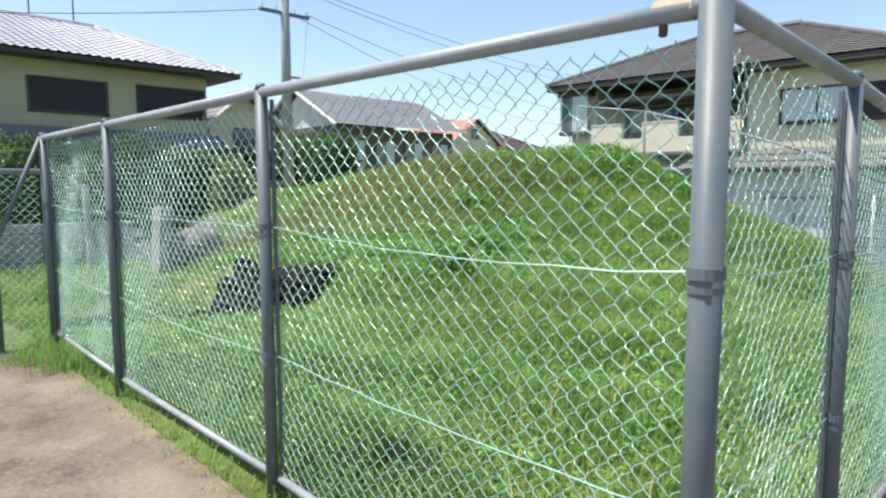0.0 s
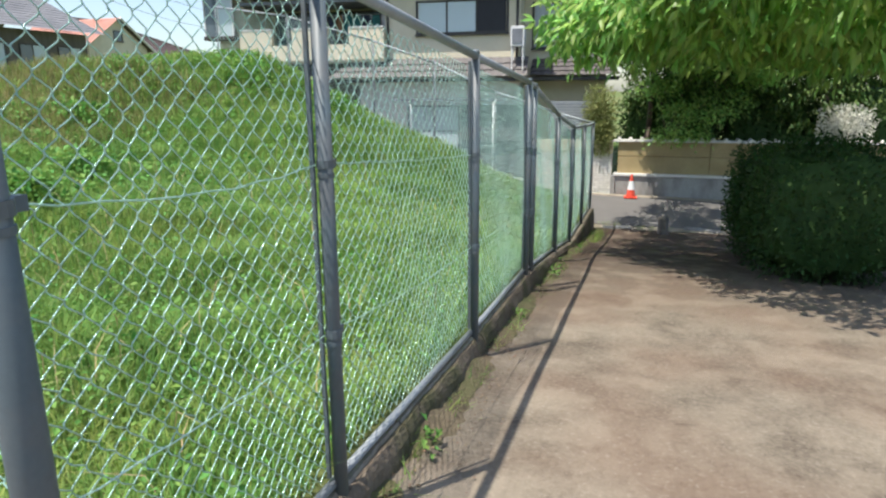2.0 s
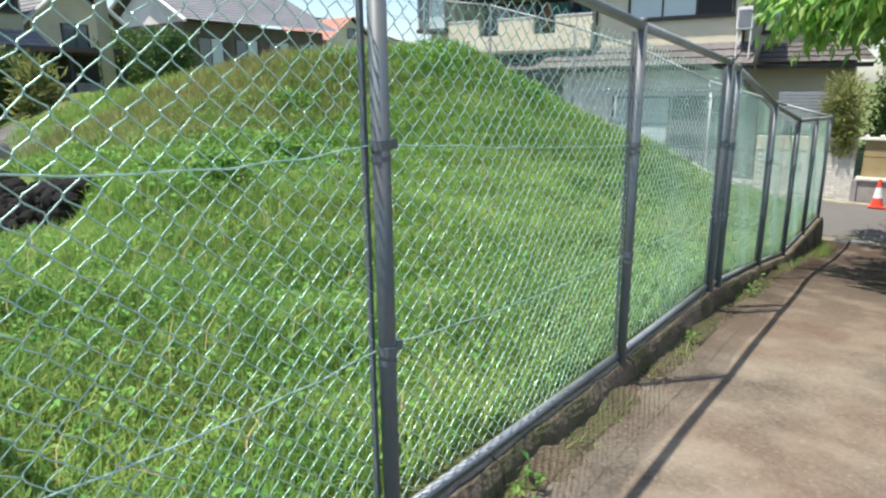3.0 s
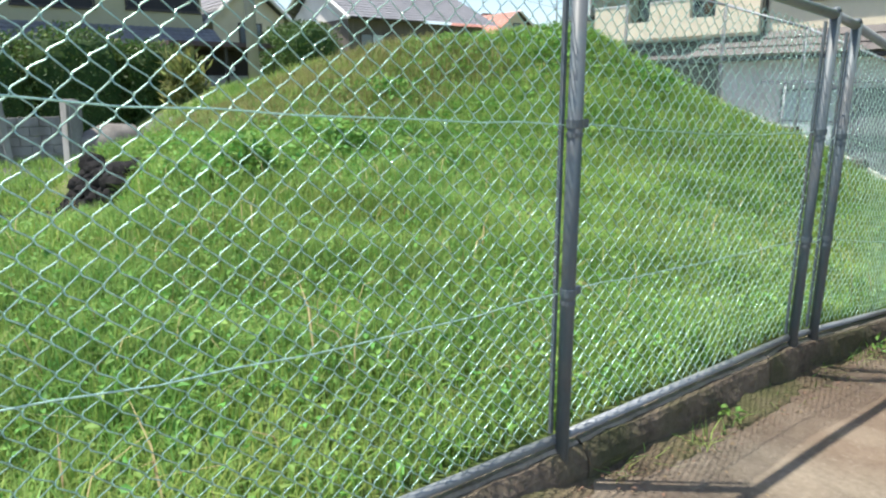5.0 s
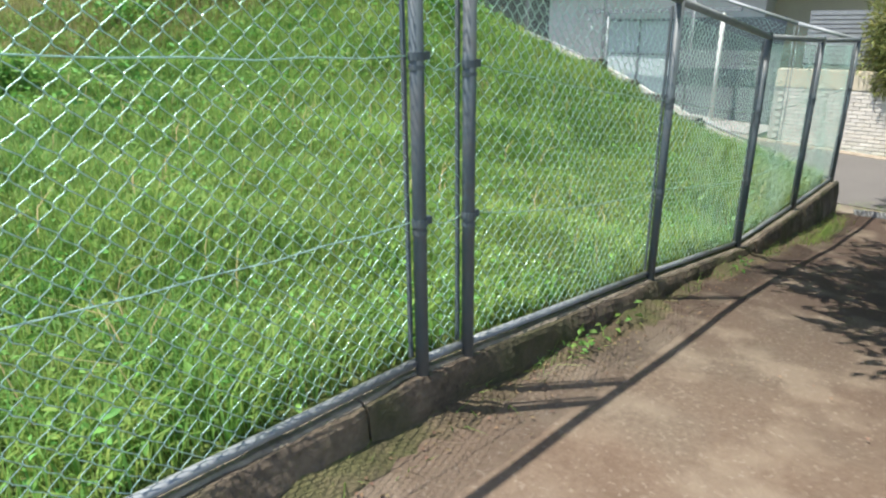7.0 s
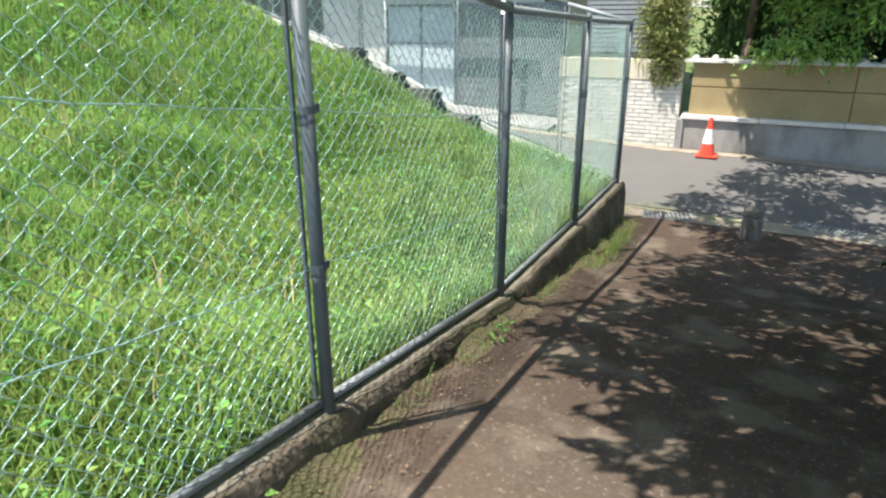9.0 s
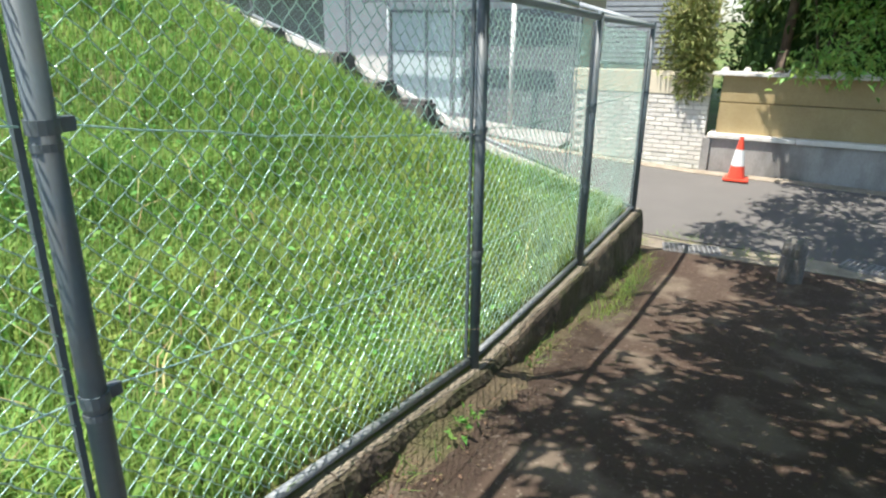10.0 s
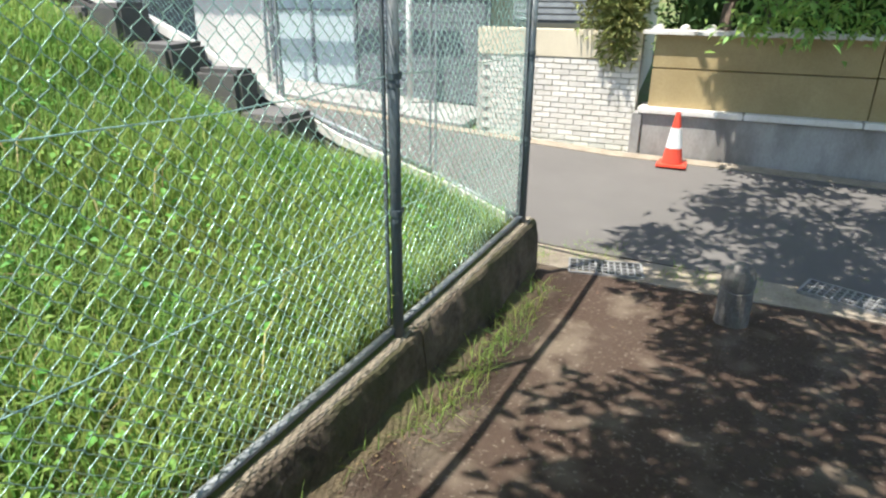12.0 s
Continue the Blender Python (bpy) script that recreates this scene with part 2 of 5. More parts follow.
def box(bm, x0, x1, y0, y1, z0, z1, bevel=0.0):
    vs = [bm.verts.new((x, y, z)) for z in (z0, z1) for x, y in ((x0, y0), (x1, y0), (x1, y1), (x0, y1))]
    fs = [bm.faces.new([vs[i] for i in f]) for f in ((3, 2, 1, 0), (4, 5, 6, 7), (0, 1, 5, 4), (1, 2, 6, 5), (2, 3, 7, 6), (3, 0, 4, 7))]
    if bevel:
        bmesh.ops.bevel(bm, geom=list({e for f in fs for e in f.edges}), offset=bevel, segments=2, affect="EDGES", clamp_overlap=True)
    return bm


def tube(bm, p, q, r, n=10, r2=None, caps=True):
    p, q = Vector(p), Vector(q)
    d = (q - p).normalized()
    u = d.orthogonal().normalized()
    v = d.cross(u)
    r2 = r if r2 is None else r2
    a = [bm.verts.new(p + r * (math.cos(k) * u + math.sin(k) * v)) for k in (2 * math.pi * i / n for i in range(n))]
    b = [bm.verts.new(q + r2 * (math.cos(k) * u + math.sin(k) * v)) for k in (2 * math.pi * i / n for i in range(n))]
    for i in range(n):
        bm.faces.new((a[i], a[(i + 1) % n], b[(i + 1) % n], b[i]))
    if caps:
        bm.faces.new(a[::-1])
        bm.faces.new(b)
    return bm


def face(bm, *pts):
    return bm.faces.new([bm.verts.new(p) for p in pts])


def box_bm(*a, **k):
    return box(bmesh.new(), *a, **k)


def raw(name, verts, faces, mat, parent=None, smooth=False):
    me = bpy.data.meshes.new(name)
    me.from_pydata(verts, [], faces)
    me.materials.append(mat)
    if smooth:
        me.shade_smooth()
    ob = new(name, me)
    if parent:
        ob.parent = parent
    return ob


# ---- the lie of the land ----
def path_z(x):
    return np.interp(x, [-40, 0, 1.6, 3.3, 5, 6.3, 7.3, 8.5, 9.75, 11.2, 12.9, 14.75, 15.8], [0.1, 0.03, 0.0, -0.12, -0.25, -0.36, -0.45, -0.59, -0.74, -0.96, -1.22, -1.42, -1.5])


BX = [1.587, 2.772, 4.787, 6.833, 7.122, 9.13, 11.15, 13.165, 15.23]
BY = [0.568, 0.565, 0.56, 0.572, 0.57, 0.585, 0.603, 0.604, 0.605]
BASE = [0.15, 0.10, -0.035, -0.155, -0.19, -0.475, -0.80, -0.885, -0.945]
TOP = [1.96, 1.91, 1.755, 1.625, 1.585, 1.25, 1.005, 0.935, 0.885]


def base_z(x):
    return np.interp(x, BX, BASE)


def road_z(x, y):
    return np.interp(x, [15.8, 16.3, 18.9, 21], [-1.5, -1.49, -1.22, -1.06]) + np.interp(y, [-40, -1, 0.5, 3, 8, 16, 40], [-1.2, 0, 0.02, 0.16, 0.55, 1.2, 2.2])


def smooth01(a):
    a = np.clip(a, 0, 1)
    return a * a * (3 - 2 * a)


def mound_z(x, y):
    """The plot inside the fence: a bank that climbs from the fence to a rounded crest."""
    base = base_z(x) - 0.03
    crest = np.interp(x, [0, 2, 4, 5.5, 7, 8, 9, 10, 11, 12, 13, 14.2, 15.2], [0.15, 0.15, 0.24, 0.48, 0.68, 0.88, 1.22, 1.62, 2.05, 2.2, 2.22, 2.1, 1.9])
    yc = np.interp(x, [0, 5.5, 7, 8.5, 10, 11, 12, 13, 15.2], [4.5, 5.8, 7.5, 10, 11.2, 10, 8.5, 7.6, 7.4])
    u = np.clip((y - 0.6) / (yc - 0.6), 0, 1)
    s = u * (0.86 + 0.14 * u)
    s = np.where(u > 0.8, 1 - (1 - u) ** 2 * (0.2088 / 0.04) * 0.94, s)
    z = base + (crest - base) * s
    level = np.interp(x, [3, 7, 8.1, 9, 11, 15.2], [0.1, 0.3, 0.72, 1.2, 1.42, 1.42])
    z = np.where(y > yc, crest + (level - crest) * smooth01((y - yc) / (16.5 - yc)), z)
    # cut bank at the left of the mound, with lower ground beyond it
    low = np.interp(y, [4, 5.2, 7, 8.5, 9.6, 12, 16], [0.12, -0.02, -0.22, -0.42, -0.52, -0.38, -0.25])
    w = np.maximum(smooth01((4.95 - x) / 0.5) * smooth01((y - 3.4) / 2.4), smooth01((7.4 - x) / 2.2) * smooth01((y - 9.3) / 3))
    z = z + (low - z) * w
    # edge towards the lane
    edge = np.interp(y, [0.6, 1.6, 2.3, 3.3, 4.1, 4.85, 5.4, 7.5], [-1.0, -0.86, -0.74, -0.34, 0.02, 0.34, 0.66, 1.4])
    z = np.minimum(z, edge + 0.5 * np.maximum(0, 14.9 - x))
    return z + (0.05 * np.sin(1.7 * x + 0.6) * np.sin(1.3 * y) + 0.03 * np.sin(4.1 * x + 2.2 * y)) * np.clip((y - 0.7) / 0.8, 0, 1)


def land_z(x, y):
    x, y = np.asarray(x, float), np.asarray(y, float)
    plot = mound_z(np.clip(x, 1.65, 15.2), np.clip(y, 0.6, 40))
    low = path_z(x) - 0.07
    road = road_z(x, y) - 0.07
    back_land = np.interp(x, [3, 7, 8.1, 9, 11, 15.2], [-0.22, 0.1, 0.72, 1.2, 1.42, 1.42]) + np.clip((y - 18) / 12, 0, 1) * (1.7 - np.interp(x, [3, 11], [-0.2, 1.6]))
    z = np.where(y < 0.6, low, plot)
    left = np.interp(y, [0.6, 2.6, 6.5, 12, 18], [0.02, 0.08, 0.1, -0.1, -0.2])
    z = np.where((y >= 0.6) & (x < 1.63 + 0.008 * (y - 0.6)), left, z)
    z = np.where(x > 15.3, np.where(y < 15, road, z), z)
    far = smooth01((np.hypot(x - 8, y - 5) - 26) / 30)
    return np.where(y > 16, back_land, z) * (1 - far) + far * np.where(y > 0, 1.6, -0.6)


def grid_axis(dense0, dense1, step, far):
    a = [dense0 - far * k for k in (1, 0.55, 0.28, 0.13, 0.06, 0.03)]
    n = int(round((dense1 - dense0) / step))
    return a + [dense0 + step * i for i in range(n + 1)] + [dense1 + far * k for k in (0.03, 0.06, 0.13, 0.28, 0.55, 1)]


gx = sorted(grid_axis(-6, 24, 0.25, 900) + [1.58 + 0.04 * k for k in range(14)] + [15.28, 15.32])
gy = sorted(grid_axis(-8, 20, 0.25, 900) + [0.59, 0.61])
GX, GY = np.meshgrid(gx, gy)
GZ = land_z(GX, GY)
nx = len(gx)
ground = raw("ground", np.stack([GX, GY, GZ], -1).reshape(-1, 3).tolist(),
             [(j * nx + i, j * nx + i + 1, (j + 1) * nx + i + 1, (j + 1) * nx + i) for j in range(len(gy) - 1) for i in range(nx - 1)], M["soil"], smooth=True)
tagged(ground, "green overgrown bank and surrounding earth", "ground", kind="structure")


def sheet(name, xs, ys, zf, mat, label, category, thick=0.12):
    """A paved sheet with thickness, on the lie of the land."""
    X, Y = np.meshgrid(xs, ys)
    Z = zf(X, Y)
    n = len(xs)
    top = np.stack([X, Y, Z], -1).reshape(-1, 3)
    low = top - [0, 0, thick]
    c = len(top)
    m = len(ys)
    f = [(j * n + i, j * n + i + 1, (j + 1) * n + i + 1, (j + 1) * n + i) for j in range(m - 1) for i in range(n - 1)]
    ring = [i for i in range(n)] + [j * n + n - 1 for j in range(1, m)] + [(m - 1) * n + i for i in range(n - 2, -1, -1)] + [j * n for j in range(m - 2, 0, -1)]
    f += [(b, a, a + c, b + c) for a, b in zip(ring, ring[1:] + ring[:1])]
    ob = raw(name, np.concatenate([top, low]).tolist(), f, mat, smooth=False)
    return tagged(ob, label, category, kind="structure")


def rough_z(x, y):
    return path_z(x) + 0.006 * np.sin(3.1 * x + y) * np.sin(2.3 * y - x) + 0.0 * y


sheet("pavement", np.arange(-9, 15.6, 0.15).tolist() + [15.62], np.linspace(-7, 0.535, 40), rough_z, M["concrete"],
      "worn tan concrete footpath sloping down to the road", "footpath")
sheet("yard", np.linspace(-9, 1.42, 40), np.linspace(0.54, 6.4, 30), lambda x, y: np.interp(y, [0.47, 0.6, 2.6, 6.5], [0.03, 0.05, 0.11, 0.15]) + 0 * x,
      M["concrete"], "sandy worn concrete yard beside the fence", "yard")
for v in bpy.data.objects["yard"].data.vertices:
    v.co.x += 0.008 * (v.co.y - 0.6) + 0.07
sheet("drain_edge", np.linspace(15.625, 16.1, 5), np.linspace(-7, 1.6, 20), lambda x, y: np.interp(x, [15.6, 15.8, 16.1], [-1.48, -1.5, -1.497]) + 0.1 * np.maximum(y - 0.5, 0), M["curb_top"],
      "worn concrete edge strip along the lane", "gutter")
sheet("road", np.linspace(16.105, 18.95, 20), np.arange(-40, 40.1, 0.5), road_z, M["asphalt"], "grey worn asphalt lane", "road")


# ---- chain-link fences ----
def chain_panel(name, parent, p0, p1, b0, b1, t0, t1, side=0.0):
    """Woven wire between two posts: zigzag strands that hook into one another. p: plan points, b: bottom, t: top heights at both ends."""
    p0, p1 = np.array(p0, float), np.array(p1, float)
    length = np.hypot(*(p1 - p0))
    along = (p1 - p0) / length
    out = np.array([-along[1], along[0]])
    w = 0.0355
    n = max(2, int(length / w))
    h = (t0 - b0 + t1 - b1) / 2
    k = int(h / w)
    i = np.arange(n)[:, None]
    j = np.arange(k + 1)[None, :]
    s = (i + (i + j) % 2) / n
    s = s + 0.05 / n * np.sin(i * 12.9 + j * 4.1)
    v = j / k + 0.12 / k * np.sin(i * 3.7 + j * 1.9)
    wave = 0.012 * np.sin(s * 9 + v * 5) + side
    flat = 0.0035 * np.where((i + j) % 2 == 0, 1, -1)[:, :-1]

    def place(s, v, depth):
        bz, tz = b0 + (b1 - b0) * s, t0 + (t1 - t0) * s
        return np.stack([p0[0] + along[0] * length * s + out[0] * depth, p0[1] + along[1] * length * s + out[1] * depth, bz + (tz - bz) * v], -1)

    def between(k, bend):
        # the strand runs steeper where it hooks round its neighbour
        return s[:, :-1] + (s[:, 1:] - s[:, :-1]) * bend, v[:, :-1] + (v[:, 1:] - v[:, :-1]) * k, wave[:, :-1] + flat
    knots = [place(s[:, :-1], v[:, :-1], wave[:, :-1]), place(*between(0.2, 0.1)), place(*between(0.8, 0.9)), place(s[:, 1:], v[:, 1:], wave[:, 1:])]
    A = np.concatenate([q.reshape(-1, 3) for q in knots[:-1]])
    B = np.concatenate([q.reshape(-1, 3) for q in knots[1:]])
    r = 0.002
    o3 = np.array([out[0], out[1], 0])
    D = (B - A) / np.linalg.norm(B - A, axis=1, keepdims=True)
    S = np.cross(o3, D)
    ring = np.stack([np.tile(o3, (len(A), 1)), S * 0.87 - o3 * 0.5, -S * 0.87 - o3 * 0.5], 1) * r
    V = np.concatenate([A[:, None] + ring, B[:, None] + ring], 1).reshape(-1, 3)
    idx = np.arange(len(A)) * 6
    F = np.concatenate([np.stack([idx + c, idx + (c + 1) % 3, idx + 3 + (c + 1) % 3, idx + 3 + c], -1) for c in range(3)])
    return raw(name, V.tolist(), F.tolist(), M["wire"], parent, smooth=True)


def fence_post(parent, x, y, zb, zt, r, bands, toward, foot=0.16, steel="post"):
    bm = bmesh.new()
    tube(bm, (x, y, zb - foot), (x, y, zt + 0.015), r, 14)
    tube(bm, (x, y, zt + 0.015), (x, y, zt + 0.04), r * 1.06, 14, r * 0.6)
    post = part("post", bm, M[steel], parent, smooth=True)
    for zc in bands:
        bm = bmesh.new()
        tube(bm, (x, y, zc - 0.014), (x, y, zc + 0.014), r * 1.16, 14)
        tube(bm, (x, y, zc - 0.045), (x, y, zc - 0.03), r * 1.1, 14)
        d = Vector((toward[0], toward[1], 0)).normalized()
        c = Vector((x, y, zc)) + d * (r + 0.016)
        box(bm, c.x - 0.016, c.x + 0.016, c.y - 0.012, c.y + 0.012, zc - 0.014, zc + 0.014)
        part("clamp_band", bm, M[steel], post)
    return post


def sag_wire(parent, p, q, sag, r=0.0024):
    bm = bmesh.new()
    p, q = Vector(p), Vector(q)
    n = 10
    w = []
    pts = [p.lerp(q, i / n) + Vector((0, 0, -sag * 4 * (i / n) * (1 - i / n) + 0.004 * math.sin(i * 2.7 + p.x))) for i in range(n + 1)]
    d = (q - p).normalized()
    o = Vector((-d.y, d.x, 0)).normalized()
    for c in pts:
        w.append([bm.verts.new(c + r * (math.cos(k) * o + Vector((0, 0, math.sin(k))))) for k in (0, 1.257, 2.513, 3.77, 5.027)])
    for a, b in zip(w, w[1:]):
        for i in range(5):
            bm.faces.new((a[i], a[(i + 1) % 5], b[(i + 1) % 5], b[i]))
    return part("tension_wire", bm, M["wire"], parent)


def chain_fence(label, posts, radii, skip=(), mesh_side=0.04, steel="post", wires=True):
    """posts: x, y, base z, top z in order."""
    f = thing("chain_link_fence", label, "fence", (posts[0][0], posts[0][1], posts[0][2]))
    off = Vector(f.location)

    def rel(ob):
        ob.matrix_parent_inverse = Matrix.Translation(-off)
        return ob
    for n, (x, y, zb, zt) in enumerate(posts):
        nb = posts[n + 1] if n + 1 < len(posts) else posts[n - 1]
        sgn = 1 if n + 1 < len(posts) else -1
        h = (zt - zb) / 3
        if n not in skip:
            rel(fence_post(f, x, y, zb, zt, radii[n], (zb + h, zb + 2 * h), (sgn * (nb[0] - x), sgn * (nb[1] - y)), steel=steel))
    for n, (a, b) in enumerate(zip(posts, posts[1:])):
        pa, pb = Vector(a[:2]), Vector(b[:2])
        d = (pb - pa).normalized()
        o = Vector((-d.y, d.x)) * mesh_side
        qa, qb = pa + d * (radii[n] + 0.005), pb - d * (radii[n + 1] + 0.005)
        if (pb - pa).length > 0.2:
            rel(chain_panel("mesh_panel", f, qa + o, qb + o, a[2] + 0.02, b[2] + 0.02, a[3] - 0.055, b[3] - 0.055))
            for e, zz in ((qa, a), (qb, b)):
                bm = bmesh.new()
                ex, ey = e + o * 0.8
                box(bm, ex - 0.007, ex + 0.007, ey - 0.007, ey + 0.007, zz[2] + 0.03, zz[3] - 0.03)
                rel(part("tension_bar", bm, M[steel], f))
            for k in (1, 2) if wires else ():
                za, zb_ = a[2] + (a[3] - a[2]) * k / 3, b[2] + (b[3] - b[2]) * k / 3
                rel(sag_wire(f, (*(qa + o * 0.5), za), (*(qb + o * 0.5), zb_), 0.012 + 0.012 * ((n + k) % 3)))
        bm = bmesh.new()
        tube(bm, (*pa, a[3]), (*pb, b[3]), 0.024, 12)
        rel(part("top_rail", bm, M["rail"], f, "pale galvanised top rail", smooth=True))
        bm = bmesh.new()
        tube(bm, (*(pa + o * 0.6), a[2]), (*(pb + o * 0.6), b[2]), 0.019, 10)
        rel(part("bottom_rail", bm, M["rail"], f, "pale galvanised bottom rail", smooth=True))
    return f


B_POSTS = [(x, y, b, t) for x, y, b, t in zip(BX, BY, BASE, TOP)]
chain_fence("grey steel chain-link fence stepping down beside the footpath", B_POSTS, [0.038] + [0.0265] * 8)
A_POSTS = [(1.587, 0.568, 0.15, 1.95), (1.602, 2.56, 0.195, 1.96), (1.617, 4.64, 0.21, 1.957), (1.625, 6.25, 0.27, 1.955)]
fence_a = chain_fence("grey steel chain-link fence closing the grassy plot", A_POSTS, [0.038, 0.028, 0.028, 0.034], skip=(0,), mesh_side=-0.04)
C_POSTS = [(15.23, 0.605, -0.945, 0.885)] + [(15.23, y, z, z + 1.75) for y, z in ((1.35, -0.66), (2.77, -0.2), (4.2, 0.46), (5.7, 0.98), (7.9, 1.6), (9.9, 1.9))]
chain_fence("green-coated chain-link fence climbing along the lane", C_POSTS, [0.018] * 7, skip=(0, 1), steel="rail", wires=False)

bm = tube(bmesh.new(), (1.591, 0.613, 1.953), (1.595, 0.713, 1.957), 0.028, 12)
part("rail_sleeve", bm, M["tape"], fence_a, "tan tape wrapped round the rail").matrix_parent_inverse = Matrix.Translation(-Vector(fence_a.location))
bm = box_bm(1.587, 1.599, 0.683, 0.703, 1.90, 1.935, bevel=0.003)
part("hanging_clip", bm, M["trim"], fence_a).matrix_parent_inverse = Matrix.Translation(-Vector(fence_a.location))


# ---- kerb under the fence ----
kerb = thing("kerb", "rough mossy concrete kerb carrying the fence", "kerb", (8, 0.55, -0.6), kind="structure")
edges = [2.0, 3.4, 4.9, 6.5, 8.2, 9.9, 11.5, 13.3, 15.38]
for x0, x1 in zip([1.45] + edges, edges):
    bm = bmesh.new()
    n = max(3, int((x1 - x0) / 0.06))
    prof = lambda zb, zt: [(0.68, zb), (0.68, zt - 0.012), (0.545, zt - 0.012), (0.533, zt - 0.035), (0.522, zt * 0.7 + zb * 0.3), (0.515, (zt + zb) / 2), (0.518, zt * 0.25 + zb * 0.75), (0.524, zb)]
    rows = []
    for i in range(n + 1):
        x = x0 + 0.006 + (x1 - x0 - 0.012) * i / n
        zt, zb = float(base_z(x)) - 0.035, float(path_z(x)) - 0.06
        rows.append([bm.verts.new((x, y + (0.022 * noise.noise((x * 4, 9, z * 5)) + 0.012 * noise.noise((x * 13, 4, z * 11))) * (y < 0.6), z + 0.012 * noise.noise((x * 6, y * 7, 3)))) for y, z in prof(zb, zt)])
    for a, b in zip(rows, rows[1:]):
        for i in range(7):
            bm.faces.new((a[i], b[i], b[i + 1], a[i + 1]))
    bm.faces.new(rows[0][::-1])
    bm.faces.new(rows[-1])
    bmesh.ops.recalc_face_normals(bm, faces=bm.faces)
    cap = bmesh.new()
    rows = []
    for i in range(n + 1):
        x = x0 + 0.006 + (x1 - x0 - 0.012) * i / n
        zt = float(base_z(x)) - 0.035 + 0.006 * noise.noise((x * 6, 2, 3))
        e = 0.008 * noise.noise((x * 9, 5, 1)) + 0.025 * max(0, noise.noise((x * 2.3, 8, 1))) + 0.01 * noise.noise((x * 25, 2, 1))
        rows.append([cap.verts.new((x, y, z)) for y, z in ((0.675, zt - 0.03), (0.675, zt), (0.572 + e, zt), (0.562 + e, zt - 0.01), (0.562 + e, zt - 0.03))])
    for a, b in zip(rows, rows[1:]):
        for i in range(4):
            cap.faces.new((a[i], b[i], b[i + 1], a[i + 1]))
    cap.faces.new(rows[0][::-1])
    cap.faces.new(rows[-1])
    bmesh.ops.recalc_face_normals(cap, faces=cap.faces)
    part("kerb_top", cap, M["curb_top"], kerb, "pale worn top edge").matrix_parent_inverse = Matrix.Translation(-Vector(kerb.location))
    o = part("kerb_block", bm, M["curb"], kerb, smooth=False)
    o.matrix_parent_inverse = Matrix.Translation(-Vector(kerb.location))


# soil, moss and crumbs washed against the kerb foot
xs = np.arange(1.5, 15.2, 0.08)
ys = np.array([0.3, 0.38, 0.44, 0.49, 0.54])
SX, SY = np.meshgrid(xs, ys)
reach = 0.6 + 0.4 * np.sin(2.3 * SX) * np.sin(5.1 * SX + 1)
SZ = path_z(SX) - 0.02 + reach * np.array([0.0, 0.022, 0.05, 0.08, 0.11])[:, None] + 0.012 * np.sin(17 * SX + 31 * SY) * np.sin(23 * SX - 11 * SY)
nv = len(xs)
verge = raw("verge", np.stack([SX, SY, SZ], -1).reshape(-1, 3).tolist(),
            [(j * nv + i, j * nv + i + 1, (j + 1) * nv + i + 1, (j + 1) * nv + i) for j in range(4) for i in range(nv - 1)], M["verge"], smooth=True)
tagged(verge, "strip of brown soil and moss along the kerb foot", "verge", kind="structure")


# ---- houses ----
def roof_slope(name, parent, a, b, c, d, mat, course=0.28, tile=0.3, wave=0.03, step=0.03, label=""):
    """A tiled slope: a, b along the eave, c, d along the ridge (d above a). Courses step, tiles wave."""
    a, b, c, d = (np.array(p, float) for p in (a, b, c, d))
    nrm = np.cross(b - a, d - a)
    nrm /= np.linalg.norm(nrm)
    if nrm[2] < 0:
        nrm = -nrm
    width, depth = np.linalg.norm(b - a), np.linalg.norm((d + c - a - b) / 2)
    nu, nv = max(2, int(width / tile)) * 4, max(2, int(depth / course))
    rows = []
    for j in range(nv):
        rows += [(j / nv, step), ((j + 1) / nv - 0.0005, 0.0)]
    u = np.linspace(0, 1, nu + 1)
    V = []
    for v, lift in rows:
        e, r = a + (b - a) * u[:, None], d + (c - d) * u[:, None]
        p = e + (r - e) * v
        dist = np.linalg.norm(p - p[0], axis=1)
        V.append(p + nrm * (lift + wave * np.abs(np.sin(np.pi * dist / tile)))[:, None])
    V = np.concatenate(V)
    n = nu + 1
    F = [(j * n + i, j * n + i + 1, (j + 1) * n + i + 1, (j + 1) * n + i) for j in range(len(rows) - 1) for i in range(nu)]
    ob = raw(name, V.tolist(), F, mat, parent)
    if label:
        ob["label"] = label
    return ob


